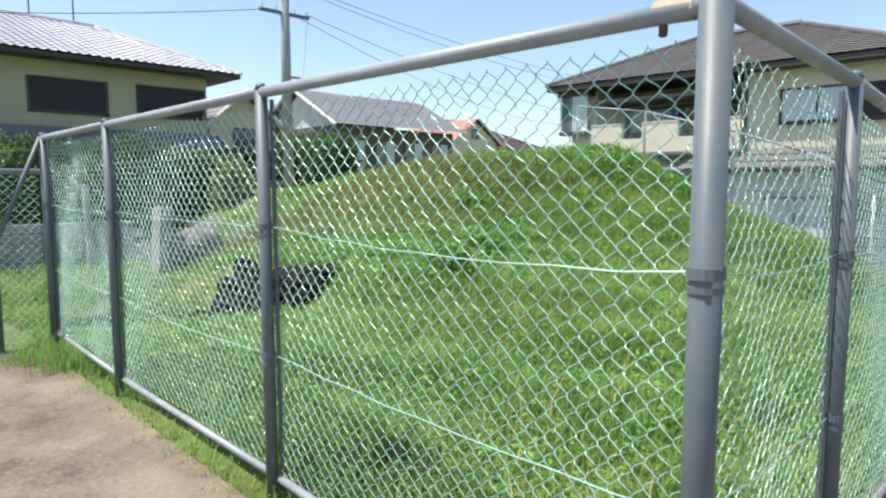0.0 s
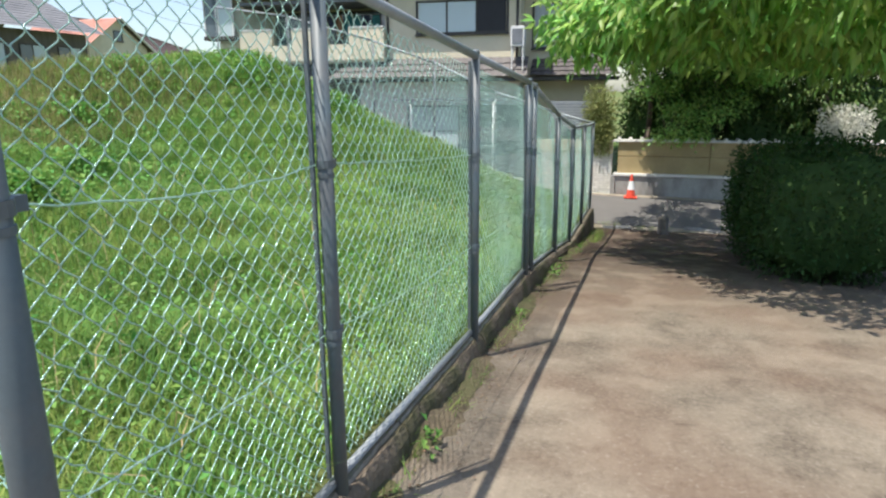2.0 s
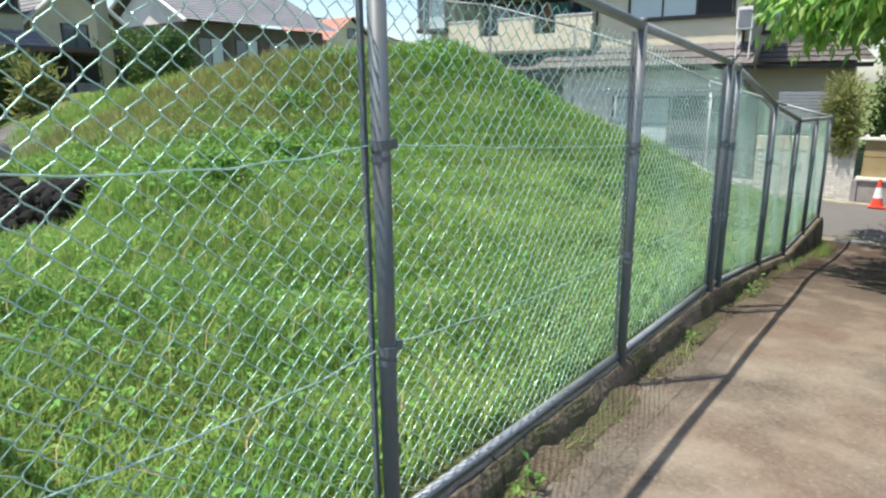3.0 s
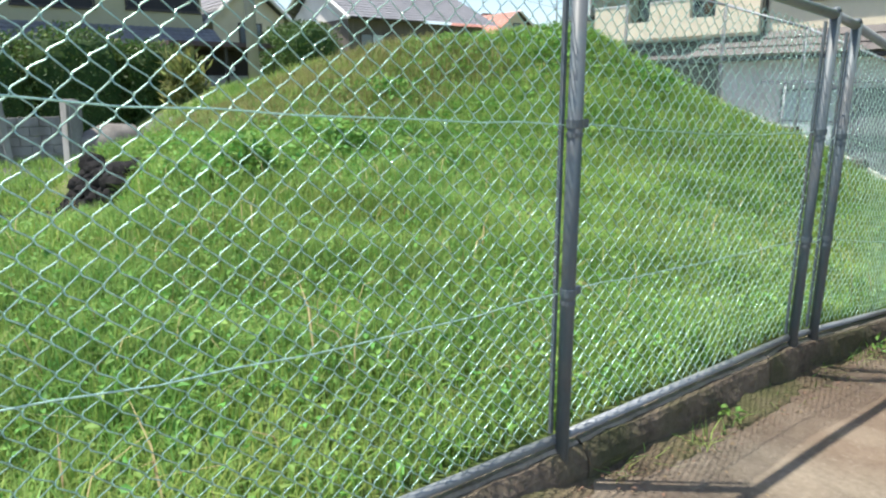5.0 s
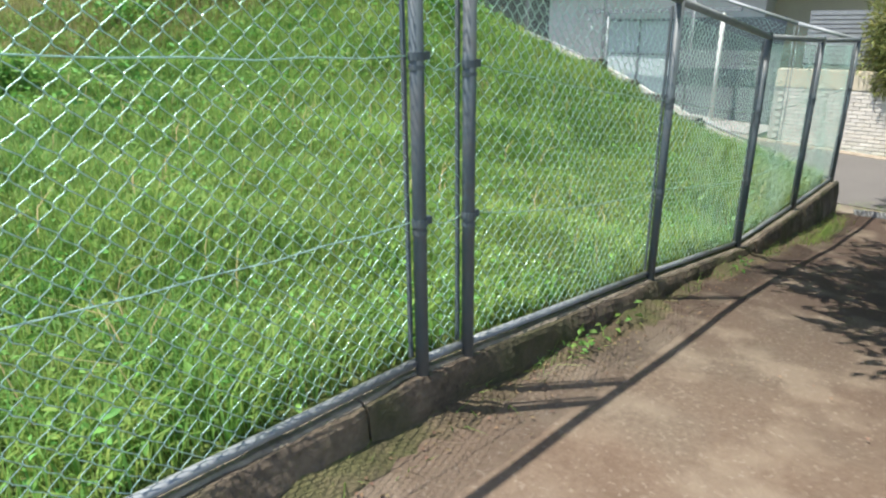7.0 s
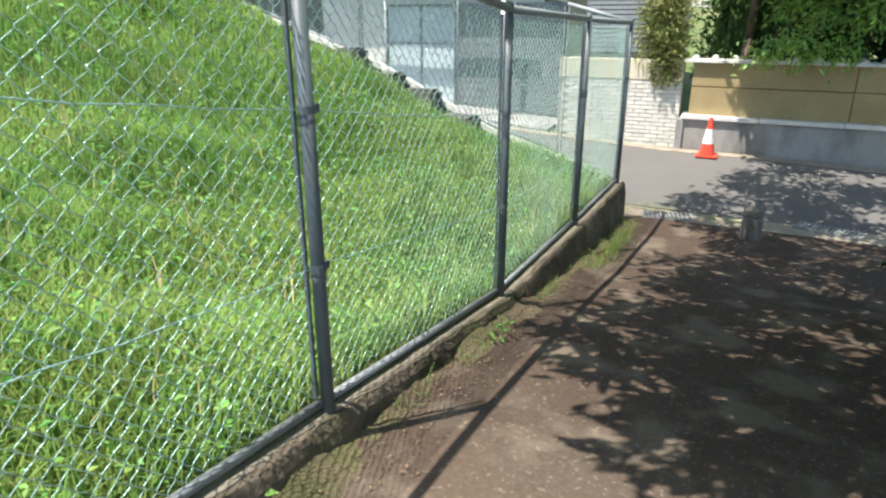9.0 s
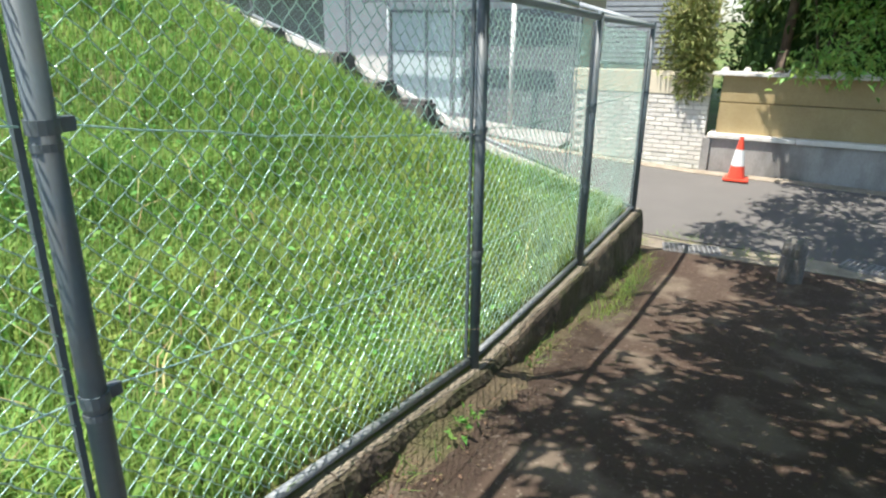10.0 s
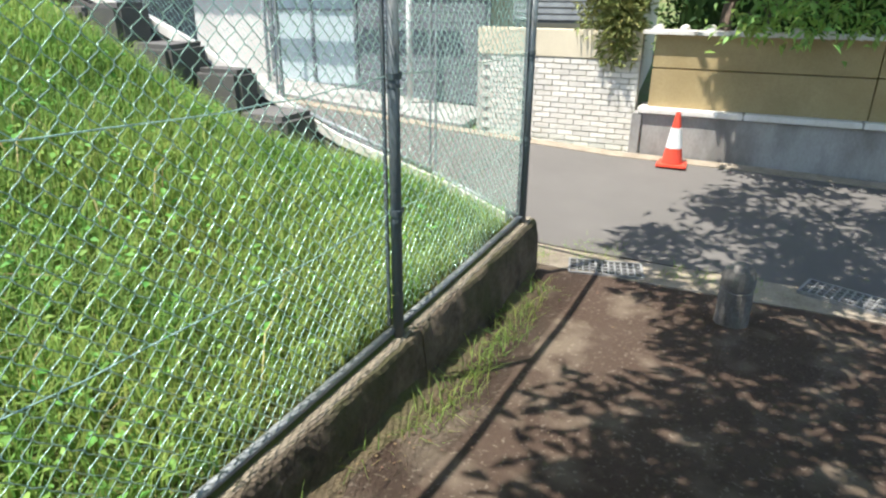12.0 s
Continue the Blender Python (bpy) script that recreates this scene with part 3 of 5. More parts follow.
def hip_roof(parent, x0, x1, y0, y1, z, ridge, rz, mat, along="y", trim=None, tile=0.3, wave=0.03, course=0.28):
    """ridge: start and end along the longer way."""
    if along == "y":
        m = (x0 + x1) / 2
        r0, r1 = (m, ridge[0], rz), (m, ridge[1], rz)
        quads = [((x0, y1, z), (x0, y0, z), r0, r1), ((x1, y0, z), (x1, y1, z), r1, r0), ((x0, y0, z), (x1, y0, z), r0, r0), ((x1, y1, z), (x0, y1, z), r1, r1)]
    else:
        m = (y0 + y1) / 2
        r0, r1 = (ridge[0], m, rz), (ridge[1], m, rz)
        quads = [((x0, y0, z), (x1, y0, z), r1, r0), ((x1, y1, z), (x0, y1, z), r0, r1), ((x0, y1, z), (x0, y0, z), r0, r0), ((x1, y0, z), (x1, y1, z), r1, r1)]
    for q in quads:
        roof_slope("roof_slope", parent, *q, mat, tile=tile, wave=wave, course=course)
    bm = bmesh.new()
    box(bm, x0 + 0.03, x1 - 0.03, y0 + 0.03, y1 - 0.03, z - 0.16, z - 0.01)
    part("eave_board", bm, trim or M["trim"], parent)
    bm = bmesh.new()
    tube(bm, Vector(r0) + Vector((0, 0, 0.05)), Vector(r1) + Vector((0, 0, 0.05)), 0.12, 8)
    part("ridge_cap", bm, mat, parent)
    for r, cs in ((r0, ((x0, y0), (x1, y0)) if along == "y" else ((x0, y0), (x0, y1))), (r1, ((x0, y1), (x1, y1)) if along == "y" else ((x1, y0), (x1, y1)))):
        for cx, cy in cs:
            bm = bmesh.new()
            tube(bm, Vector((cx, cy, z + 0.05)), Vector(r) + Vector((0, 0, 0.05)), 0.085, 8)
            part("hip_cap", bm, mat, parent)


def window(parent, x, y0, y1, z0, z1, panes, frame_mat, axis="y", out=0.05, rail_at=None):
    """A framed window on a wall that faces -x (axis y) or -y (axis x). panes: materials side by side."""
    def put(bm, d0, d1, s0, s1, h0, h1):
        return box(bm, d0, d1, s0, s1, h0, h1) if axis == "y" else box(bm, s0, s1, d0, d1, h0, h1)
    w = new("window")
    w.parent = parent
    f = 0.055
    bm = bmesh.new()
    for s0, s1, h0, h1 in ((y0 - f, y1 + f, z1, z1 + f), (y0 - f, y1 + f, z0 - f, z0), (y0 - f, y0, z0, z1), (y1, y1 + f, z0, z1)):
        put(bm, x - out, x + 0.06, s0, s1, h0, h1)
    part("window_frame", bm, frame_mat, w)
    n = len(panes)
    for i, m in enumerate(panes):
        a, b = y0 + (y1 - y0) * i / n, y0 + (y1 - y0) * (i + 1) / n
        part("pane", put(bmesh.new(), x - 0.012 - 0.008 * (i % 2), x + 0.02, a + 0.02, b - 0.02, z0, z1), m, w)
        if i:
            part("mullion", put(bmesh.new(), x - 0.035, x + 0.03, a - 0.025, a + 0.025, z0, z1), frame_mat, w)
    if rail_at:
        part("glazing_bar", put(bmesh.new(), x - 0.035, x + 0.03, y0, y1, rail_at - 0.02, rail_at + 0.02), frame_mat, w)
    part("window_sill", put(bmesh.new(), x - out - 0.05, x - 0.002, y0 - 0.08, y1 + 0.08, z0 - f - 0.05, z0 - f), frame_mat, w)
    return w


# two-storey house across the lane
house = thing("house", "two-storey cream rendered house with brown-grey tiled roof", "house", (20.3, 3.2, 0))
house.rotation_euler.z = radians(3.5)
house.location.z = -0.054
house.scale.y = 1.063
P = M["cream"]
part("wall", box_bm(0.0, 7.0, 0.0, 3.9, 1.9, 4.85), P, house)
part("wall", box_bm(1.5, 7.0, 3.902, 8.45, 1.9, 4.85), M["olive"], house)
part("wall", box_bm(0.15, 7.0, 8.452, 9.35, 1.9, 4.85), P, house)
part("wall", box_bm(0.05, 7.0, 0.0, 4.75, -1.4, 1.898), M["white_wall"], house)
part("wall", box_bm(2.2, 7.0, 4.752, 9.35, -1.4, 1.898), M["grey_panel"], house)
part("wall", box_bm(1.0, 6.9, -2.35, -0.002, -1.4, 4.85), P, house)
part("balcony_floor", box_bm(-0.2, 1.5, 3.905, 8.43, 2.55, 2.7), P, house)
bal = new("balcony")
bal.parent = house
for y0, y1, z1 in ((3.87, 4.93, 3.55), (4.93, 5.6, 3.08), (5.6, 6.72, 3.55), (6.72, 7.38, 3.08), (7.38, 8.43, 3.55)):
    part("parapet", box_bm(-0.28, -0.13, y0, y1, 2.62, z1), P, bal)
    if z1 > 3.3:
        part("coping", box_bm(-0.30, -0.11, y0, y1, z1 + 0.002, z1 + 0.04), M["white_trim"], bal)
part("parapet", box_bm(-0.128, 1.48, 8.3, 8.43, 2.705, 3.55), P, bal)
part("awning", box_bm(-0.2, 1.45, 3.95, 8.4, 4.32, 4.42, bevel=0.02), M["grey_panel"], house, "grey balcony awning")
window(house, 1.5, 4.5, 8.0, 2.75, 4.2, [M["pane"], M["pane"], M["pane"], M["pane"]], M["trim"])
rnd = random.Random(4)
cloths = [material("laundry_" + n, c, tuple(v * 0.7 for v in c), 0.9, big=3, fine=20, bump=0.1) for n, c in
          (("white", (0.6, 0.6, 0.62)), ("navy", (0.04, 0.05, 0.09)), ("brown", (0.3, 0.16, 0.09)), ("tan", (0.5, 0.4, 0.25)), ("teal", (0.05, 0.2, 0.2)))]
rack = thing("laundry", "assorted clothes hanging on the balcony to dry", "laundry", (20.8, 8.0, 4.0))
o = part("drying_pole", tube(bmesh.new(), (0, -2.0, 0), (0, 2.2, 0), 0.015, 8), M["rail"], rack)
for i in range(13):
    y = -1.9 + 0.31 * i
    w, h = rnd.uniform(0.18, 0.3), rnd.uniform(0.5, 0.95)
    bm = bmesh.new()
    cols = [[bm.verts.new((0.03 * math.sin(7 * k + i) + 0.02 * math.sin(j), y + w * (k / 4 - 0.5) * (0.75 if j == 0 else 1), 0.012 - h * j / 5)) for k in range(5)] for j in range(6)]
    for p, q in zip(cols, cols[1:]):
        for k in range(4):
            bm.faces.new((p[k], p[k + 1], q[k + 1], q[k]))
    o = part("garment", bm, cloths[rnd.choice((0, 1, 1, 1, 2, 3, 4))], rack, smooth=True)
    sm = o.modifiers.new("thick", "SOLIDIFY")
    sm.thickness = 0.012
rack.rotation_euler.z = radians(3.5)
# bay at the far end
bay = new("bay_window")
bay.parent = house
part("bay_base", box_bm(-0.35, 0.148, 8.55, 9.6, 3.3, 3.42, bevel=0.01), M["trim"], bay)
part("bay_top", box_bm(-0.38, 0.148, 8.5, 9.65, 4.62, 4.8, bevel=0.01), M["trim"], bay)
part("pane", box_bm(-0.3, -0.28, 8.64, 9.06, 3.422, 4.618), M["pale_pane"], bay)
part("pane", box_bm(-0.3, -0.28, 9.1, 9.52, 3.422, 4.618), M["pane"], bay)
part("pane", box_bm(-0.26, 0.146, 9.53, 9.55, 3.422, 4.618), M["pale_pane"], bay)
for y in (8.58, 9.06, 9.52):
    part("bay_post", box_bm(-0.32, -0.26, y, y + 0.045, 3.422, 4.618), M["white_trim"], bay)
# roofs
hip_roof(house, -0.65, 7.6, -0.25, 9.95, 4.98, (3.3, 6.4), 6.75, M["dark_tile"], tile=0.26, wave=0.02, course=0.26)
hip_roof(house, 0.45, 7.3, -2.95, -0.252, 4.95, (-1.7, -0.9), 6.2, M["dark_tile"], tile=0.26, wave=0.02, course=0.26)
roof_slope("lower_roof", house, (-0.45, 5.6, 2.05), (-0.45, -0.25, 2.05), (0.0, -0.25, 2.62), (0.0, 4.9, 2.62), M["dark_tile"], 0.22, 0.26, 0.02)
roof_slope("lower_roof", house, (-0.35, 9.5, 2.0), (-0.35, 5.2, 2.0), (0.6, 5.2, 2.55), (0.6, 9.5, 2.55), M["dark_tile"], 0.22, 0.26, 0.02)
roof_slope("lower_roof", house, (0.25, -0.26, 2.07), (0.25, -2.75, 2.07), (1.0, -2.35, 2.6), (1.0, -0.26, 2.6), M["dark_tile"], 0.22, 0.26, 0.02)
part("eave_board", box_bm(-0.42, 0.0, -0.22, 5.5, 1.93, 2.03), M["trim"], house)
part("eave_board", box_bm(-0.32, 2.19, 5.502, 9.4, 1.9, 1.99), M["trim"], house)
part("eave_board", box_bm(0.28, 0.998, -2.7, -0.24, 1.95, 2.05), M["trim"], house)
window(house, 0.0, 0.38, 2.91, 3.37, 4.22, [M["shutter"], M["pale_pane"], M["pale_pane"]], M["trim"])
window(house, 1.0, -1.95, -0.28, 2.95, 4.2, [M["curtain"], M["curtain"]], M["trim"])
part("downpipe", tube(bmesh.new(), (-0.06, 0.08, 2.6), (-0.06, 0.08, 4.85), 0.035, 8), M["trim"], house)
part("downpipe", tube(bmesh.new(), (-0.06, 3.8, 2.6), (-0.06, 3.8, 4.85), 0.035, 8), M["trim"], house)
win_g = window(house, 0.05, 1.75, 3.22, -0.72, 1.18, [M["pale_pane"], M["pale_pane"]], M["grey_panel"], rail_at=0.45)
door = new("garage_door")
door.parent = house
part("door_frame", box_bm(-0.01, 0.048, -0.42, 1.66, -0.95, 1.25), M["grey_panel"], door)
for i in range(14):
    part("shutter_slat", box_bm(-0.03, -0.012, -0.36, 1.6, -0.9 + 0.15 * i, -0.9 + 0.15 * i + 0.138), M["grey_panel"], door)
# carport frame before the house
port = thing("carport", "white and grey steel carport frame before the house", "carport", (19.8, 3.8, -0.85))
port.rotation_euler.z = radians(3.5)
part("post", tube(bmesh.new(), (0, 0.05, -0.05), (0, 0.05, 2.15), 0.045, 10), M["white_trim"], port, smooth=True)
part("post", tube(bmesh.new(), (0, 2.6, 0.0), (0, 2.6, 2.15), 0.03, 10), M["rail"], port, smooth=True)
part("beam", box_bm(-0.05, 0.05, -0.3, 3.2, 2.152, 2.24, bevel=0.008), M["grey_panel"], port)
# air conditioner stand and unit on the lower roof
ac = thing("air_conditioner", "white air conditioner unit on a roof stand", "air conditioner", (20.0, 3.2, 2.62))
part("casing", box_bm(-0.14, 0.14, -0.2, 0.2, 0.22, 0.78, bevel=0.015), M["white_trim"], ac)
part("fan_grille", box_bm(-0.156, -0.142, -0.15, 0.15, 0.29, 0.7, bevel=0.004), M["grey_panel"], ac)
for sx in (-0.11, 0.11):
    for sy in (-0.16, 0.16):
        part("leg", box_bm(sx - 0.015, sx + 0.015, sy - 0.015, sy + 0.015, -0.45 + 0.3 * (sx > 0), 0.219), M["white_trim"], ac)

# house with pale glazed tiles
lh = thing("house", "two-storey dull cream house with pale tiled roof and black shutters", "house", (9, 30, 0))
lh_off = Matrix.Translation((-9, -30, 0))


def into(parent, fn):
    """Runs fn with a fresh list of that parent's children set in world places."""
    before = set(parent.children)
    fn()
    for o in parent.children:
        if o not in before:
            o.matrix_parent_inverse = Matrix.Translation(-Vector(parent.location))


def build_lh():
    part("wall", box_bm(2.6, 14.6, 28.0, 36.5, 0.3, 6.6), M["olive"], lh)
    hip_roof(lh, 1.6, 15.8, 27.0, 37.4, 6.72, (6.6, 11.4), 8.95, M["kawara"], along="x", tile=0.34, wave=0.06, course=0.3)
    window(lh, 28.0, 7.75, 10.45, 4.72, 5.9, [M["shutter"]], M["trim"], axis="x")
    window(lh, 28.0, 11.65, 14.45, 4.8, 5.95, [M["shutter"]], M["trim"], axis="x")
    window(lh, 28.0, 3.6, 6.2, 4.7, 5.9, [M["shutter"]], M["trim"], axis="x")
    roof_slope("lower_roof", lh, (2.6, 26.6, 3.3), (15.0, 26.6, 3.3), (15.0, 27.99, 4.1), (2.6, 27.99, 4.1), M["grey_tile"], 0.3, 0.3, 0.03)
    part("eave_board", box_bm(2.7, 14.9, 26.7, 27.99, 3.1, 3.25), M["trim"], lh)


into(lh, build_lh)
lh.location += Vector((-1.35, 0, -0.33))
for x, y, zb, zt in ((7.55, 32.2, 8.37, 10.9), (9.25, 32.2, 8.37, 11.3)):
    an = thing("tv_antenna", "thin metal television antenna on the tiled roof", "antenna", (x, y, zb), group="antennas on the roof")
    part("mast", tube(bmesh.new(), (0, 0, 0), (0, 0, zt - zb), 0.03, 6), M["cable"], an)
    part("boom", tube(bmesh.new(), (-0.5, 0, zt - zb - 0.4), (0.5, 0, zt - zb - 0.4), 0.015, 6), M["cable"], an)
    for k in range(7):
        part("rod", tube(bmesh.new(), (-0.45 + 0.15 * k, -0.3, zt - zb - 0.4), (-0.45 + 0.15 * k, 0.3, zt - zb - 0.4), 0.008, 5), M["cable"], an)

# grey-roofed bungalow
mh = thing("house", "grey-roofed bungalow with white bargeboards behind the bank", "house", (28, 34, 0))


def build_mh():
    # wall coloured dark for the shade below the eave
    part("wall", box_bm(23.4, 33.4, 30.4, 37.6, 1.0, 5.2), M["shaded_wall"], mh)
    bm = bmesh.new()
    face(bm, (23.4, 30.4, 5.2), (23.4, 37.6, 5.2), (23.4, 34, 7.3))
    part("gable", bm, M["white_wall"], mh)
    roof_slope("roof_slope", mh, (22.9, 29.5, 5.2), (34, 29.5, 5.2), (33.4, 34, 7.6), (22.9, 34, 7.6), M["grey_tile"], 0.35, 0.4, 0.02)
    roof_slope("roof_slope", mh, (34, 38.5, 5.2), (22.9, 38.5, 5.2), (22.9, 34, 7.6), (33.4, 34, 7.6), M["grey_tile"], 0.35, 0.4, 0.02)
    part("bargeboard", tube(bmesh.new(), (22.88, 29.45, 5.15), (22.88, 34, 7.6), 0.1, 6), M["white_trim"], mh)
    part("bargeboard", tube(bmesh.new(), (22.88, 34, 7.6), (22.88, 38.5, 5.15), 0.1, 6), M["white_trim"], mh)
    for k in range(4):
        window(mh, 30.4, 24.2 + 2.4 * k, 25.7 + 2.4 * k, 2.6, 4.4, [M["pane"], M["pale_pane"]], M["trim"], axis="x")
    # gabled wing
    part("wall", box_bm(15.9, 19.6, 30.4, 38, 1.0, 4.9), M["cream"], mh)
    bm = bmesh.new()
    face(bm, (15.9, 30.39, 4.9), (19.6, 30.39, 4.9), (17.75, 30.39, 6.4))
    part("gable", bm, M["cream"], mh)
    roof_slope("roof_slope", mh, (15.3, 38, 4.5), (15.3, 29.9, 4.5), (17.75, 29.9, 6.6), (17.75, 38, 6.6), M["grey_tile"], 0.35, 0.4, 0.02)
    roof_slope("roof_slope", mh, (20.2, 29.9, 4.5), (20.2, 38, 4.5), (17.75, 38, 6.6), (17.75, 29.9, 6.6), M["grey_tile"], 0.35, 0.4, 0.02)
    for s in (15.3, 20.2):
        part("bargeboard", tube(bmesh.new(), (s, 29.88, 4.45), (17.75, 29.88, 6.6), 0.1, 6), M["white_trim"], mh)
    window(mh, 30.38, 17.2, 18.3, 3.2, 4.6, [M["pane"], M["pane"]], M["trim"], axis="x")


into(mh, build_mh)
mh.location += Vector((-1.0, 0.9, -0.2))
# red and brown roofs
rh = thing("house", "small cream house with a red-tiled roof", "house", (44, 40, 0))


def build_rh():
    part("wall", box_bm(41.6, 47.6, 38.4, 46, 1.0, 5.6), M["cream"], rh)
    bm = bmesh.new()
    face(bm, (41.6, 38.39, 5.6), (47.6, 38.39, 5.6), (44.6, 38.39, 7.5))
    part("gable", bm, M["cream"], rh)
    roof_slope("roof_slope", rh, (41.0, 46, 5.3), (41.0, 38.0, 5.3), (44.6, 38.0, 7.7), (44.6, 46, 7.7), M["red_tile"], 0.35, 0.4, 0.02)
    roof_slope("roof_slope", rh, (48.2, 38.0, 5.3), (48.2, 46, 5.3), (44.6, 46, 7.7), (44.6, 38.0, 7.7), M["brown_tile"], 0.35, 0.4, 0.02)
    roof_slope("lower_roof", rh, (38.8, 38.0, 5.6), (41.59, 38.0, 5.6), (41.59, 41.6, 7.4), (38.8, 41.6, 7.4), M["red_tile"], 0.35, 0.4, 0.02)
    part("wall", box_bm(38.9, 41.59, 38.5, 44, 1.0, 5.55), M["cream"], rh)
    part("bargeboard", tube(bmesh.new(), (48.2, 37.97, 5.25), (44.6, 37.97, 7.7), 0.1, 6), M["white_trim"], rh)
    window(rh, 38.38, 44.2, 45.0, 6.0, 6.7, [M["pane"]], M["trim"], axis="x")


into(rh, build_rh)
rh.location += Vector((-1.0, 1.0, -0.3))
bh = thing("house", "house with a dark brown hip roof", "house", (53, 44, 0))


def build_bh():
    part("wall", box_bm(48.8, 60, 41, 48, 0.5, 5.4), M["cream"], bh)
    hip_roof(bh, 47.6, 61, 40, 49, 5.4, (48.4, 52), 8.2, M["brown_tile"], along="x", tile=0.4, wave=0.02, course=0.35)


into(bh, build_bh)
bh.location += Vector((-2.1, 2.1, -0.3))

# ---- walls across the lane ----
yw = thing("garden_wall", "ochre rendered garden wall with tile coping on a grey base", "wall", (19.1, -3.5, -1.2))


def build_yw():
    part("base", box_bm(18.98, 19.4, -9, 0.34, -1.6, -0.6, bevel=0.012), M["grey_wall"], yw, "weathered grey concrete base")
    part("pillar", box_bm(18.94, 19.38, 0.342, 0.46, -1.6, -0.6, bevel=0.01), M["grey_wall"], yw)
    for i in range(8):
        part("ledge", box_bm(18.93, 19.42, 0.4 - 1.2 * (i + 1) + 0.01, 0.4 - 1.2 * i, -0.598, -0.53, bevel=0.01), M["ledge"], yw, "whitewashed ledge")
    for i in range(4):
        part("render_panel", box_bm(19.08, 19.3, 0.3 - 2.35 * (i + 1) + 0.008, 0.3 - 2.35 * i, -0.528, -0.075, bevel=0.006), M["yellow"], yw)
        part("render_panel", box_bm(19.08, 19.3, 0.3 - 2.35 * (i + 1) + 0.008, 0.3 - 2.35 * i, -0.063, 0.32, bevel=0.006), M["yellow"], yw)
    for i in range(30):
        bm = bmesh.new()
        tube(bm, (19.02, 0.3 - 0.3 * i, 0.365), (19.36, 0.3 - 0.3 * i, 0.375), 0.055, 8)
        box(bm, 19.0, 19.38, 0.3 - 0.3 * i - 0.145, 0.3 - 0.3 * i + 0.145, 0.322, 0.365)
        part("coping_tile", bm, M["ledge"], yw)


into(yw, build_yw)
yw.location += Vector((0, -0.1, -0.09))
bw = thing("brick_wall", "white painted brick garden wall with cream top panel", "wall", (19.15, 1.5, -1.1))


def build_bw():
    part("core", box_bm(19.13, 19.28, 0.47, 2.6, -1.5, 0.0), M["mortar"], bw)
    part("top_panel", box_bm(19.1, 19.3, 0.47, 2.6, 0.002, 0.34, bevel=0.01), M["cream"], bw, "cream rendered top panel")
    bx = box_bm(-0.012, 0.012, -0.103, 0.103, -0.03, 0.03, bevel=0.004)
    me = mesh_of("brick", bx, M["brick"])
    half = mesh_of("brick", box_bm(-0.012, 0.012, -0.048, 0.048, -0.03, 0.03, bevel=0.004), M["brick"])
    r = random.Random(3)
    for j in range(17):
        z = -1.16 + 0.07 * j
        for i in range(10):
            odd = j % 2
            y = 0.58 + 0.216 * i + (0.108 if odd else 0)
            if y > 2.5:
                continue
            if odd and i == 0:
                h2 = new("brick", half)
                h2.parent = bw
                h2.location = (19.122, 0.525, z)
            o = new("brick", me)
            o.parent = bw
            o.location = (19.122 + r.uniform(-0.003, 0.003), y, z)


into(bw, build_bw)
for o in bw.children:
    if o.name.startswith("brick"):
        o.matrix_parent_inverse = Matrix.Translation(-Vector(bw.location))
bw.location += Vector((0, -0.12, -0.09))
lv = thing("louvre_screen", "grey slatted metal screen behind the garden wall", "screen", (19.7, 1.5, 0.3))
part("screen_frame", box_bm(0, 0.04, -0.7, 0.7, 0.0, 1.0, bevel=0.004), M["grey_panel"], lv)
for k in range(12):
    part("slat", box_bm(-0.03, -0.002, -0.68, 0.68, 0.04 + 0.08 * k, 0.1 + 0.08 * k), M["rail"], lv)
part("leg", box_bm(0, 0.04, -0.65, -0.6, -1.5, -0.001), M["grey_panel"], lv)
part("leg", box_bm(0, 0.04, 0.6, 0.65, -1.5, -0.001), M["grey_panel"], lv)
sheet("driveway", np.linspace(18.97, 22, 8), np.linspace(2.62, 13, 20), lambda x, y: road_z(np.minimum(x, 19.0) + 0 * y, y) + 0.05, M["grey_wall"],
      "pale concrete driveway before the house", "driveway")
sheet("gutter", np.linspace(18.75, 18.94, 3), np.arange(-20, 20.1, 0.5), lambda x, y: road_z(x, y) + 0.012, M["curb_top"], "worn concrete gutter edge", "gutter", 0.08)

# retaining blocks under the climbing fence
for y0, y1, z in ((2.4, 2.85, -0.24), (2.95, 3.42, 0.06), (3.48, 3.95, 0.26), (4.05, 4.42, 0.56), (4.5, 4.95, 0.52), (5.1, 5.6, 0.84), (5.75, 6.5, 1.02)):
    bm = box_bm(14.8 + 0.1 * math.sin(7 * y0), 15.155, y0, y1, z - 1.0, z, bevel=0.04)
    for v in bm.verts:
        v.co += Vector((0.03 * noise.noise(v.co * 4), 0.03 * noise.noise(v.co * 5 + Vector((3, 0, 0))), 0.02 * noise.noise(v.co * 3)))
    tagged(part("stone_block", bm, M["far_paving"]), "dark weathered concrete block under the fence", "stone block", group="blocks under the fence")
sheet("retaining_wall", np.linspace(15.16, 15.42, 3), np.linspace(0.72, 12, 24),
      lambda x, y: np.interp(y, [0.6, 1.06, 1.7, 2.1, 2.6, 3.5, 4.1, 4.6, 5.7, 7.9, 12], [-0.98, -0.79, -0.6, -0.5, -0.27, 0.16, 0.42, 0.57, 0.92, 1.55, 1.85]) - 0.1 + 0 * x, M["far_paving"], "dark concrete retaining wall under the fence", "wall", 2.2)
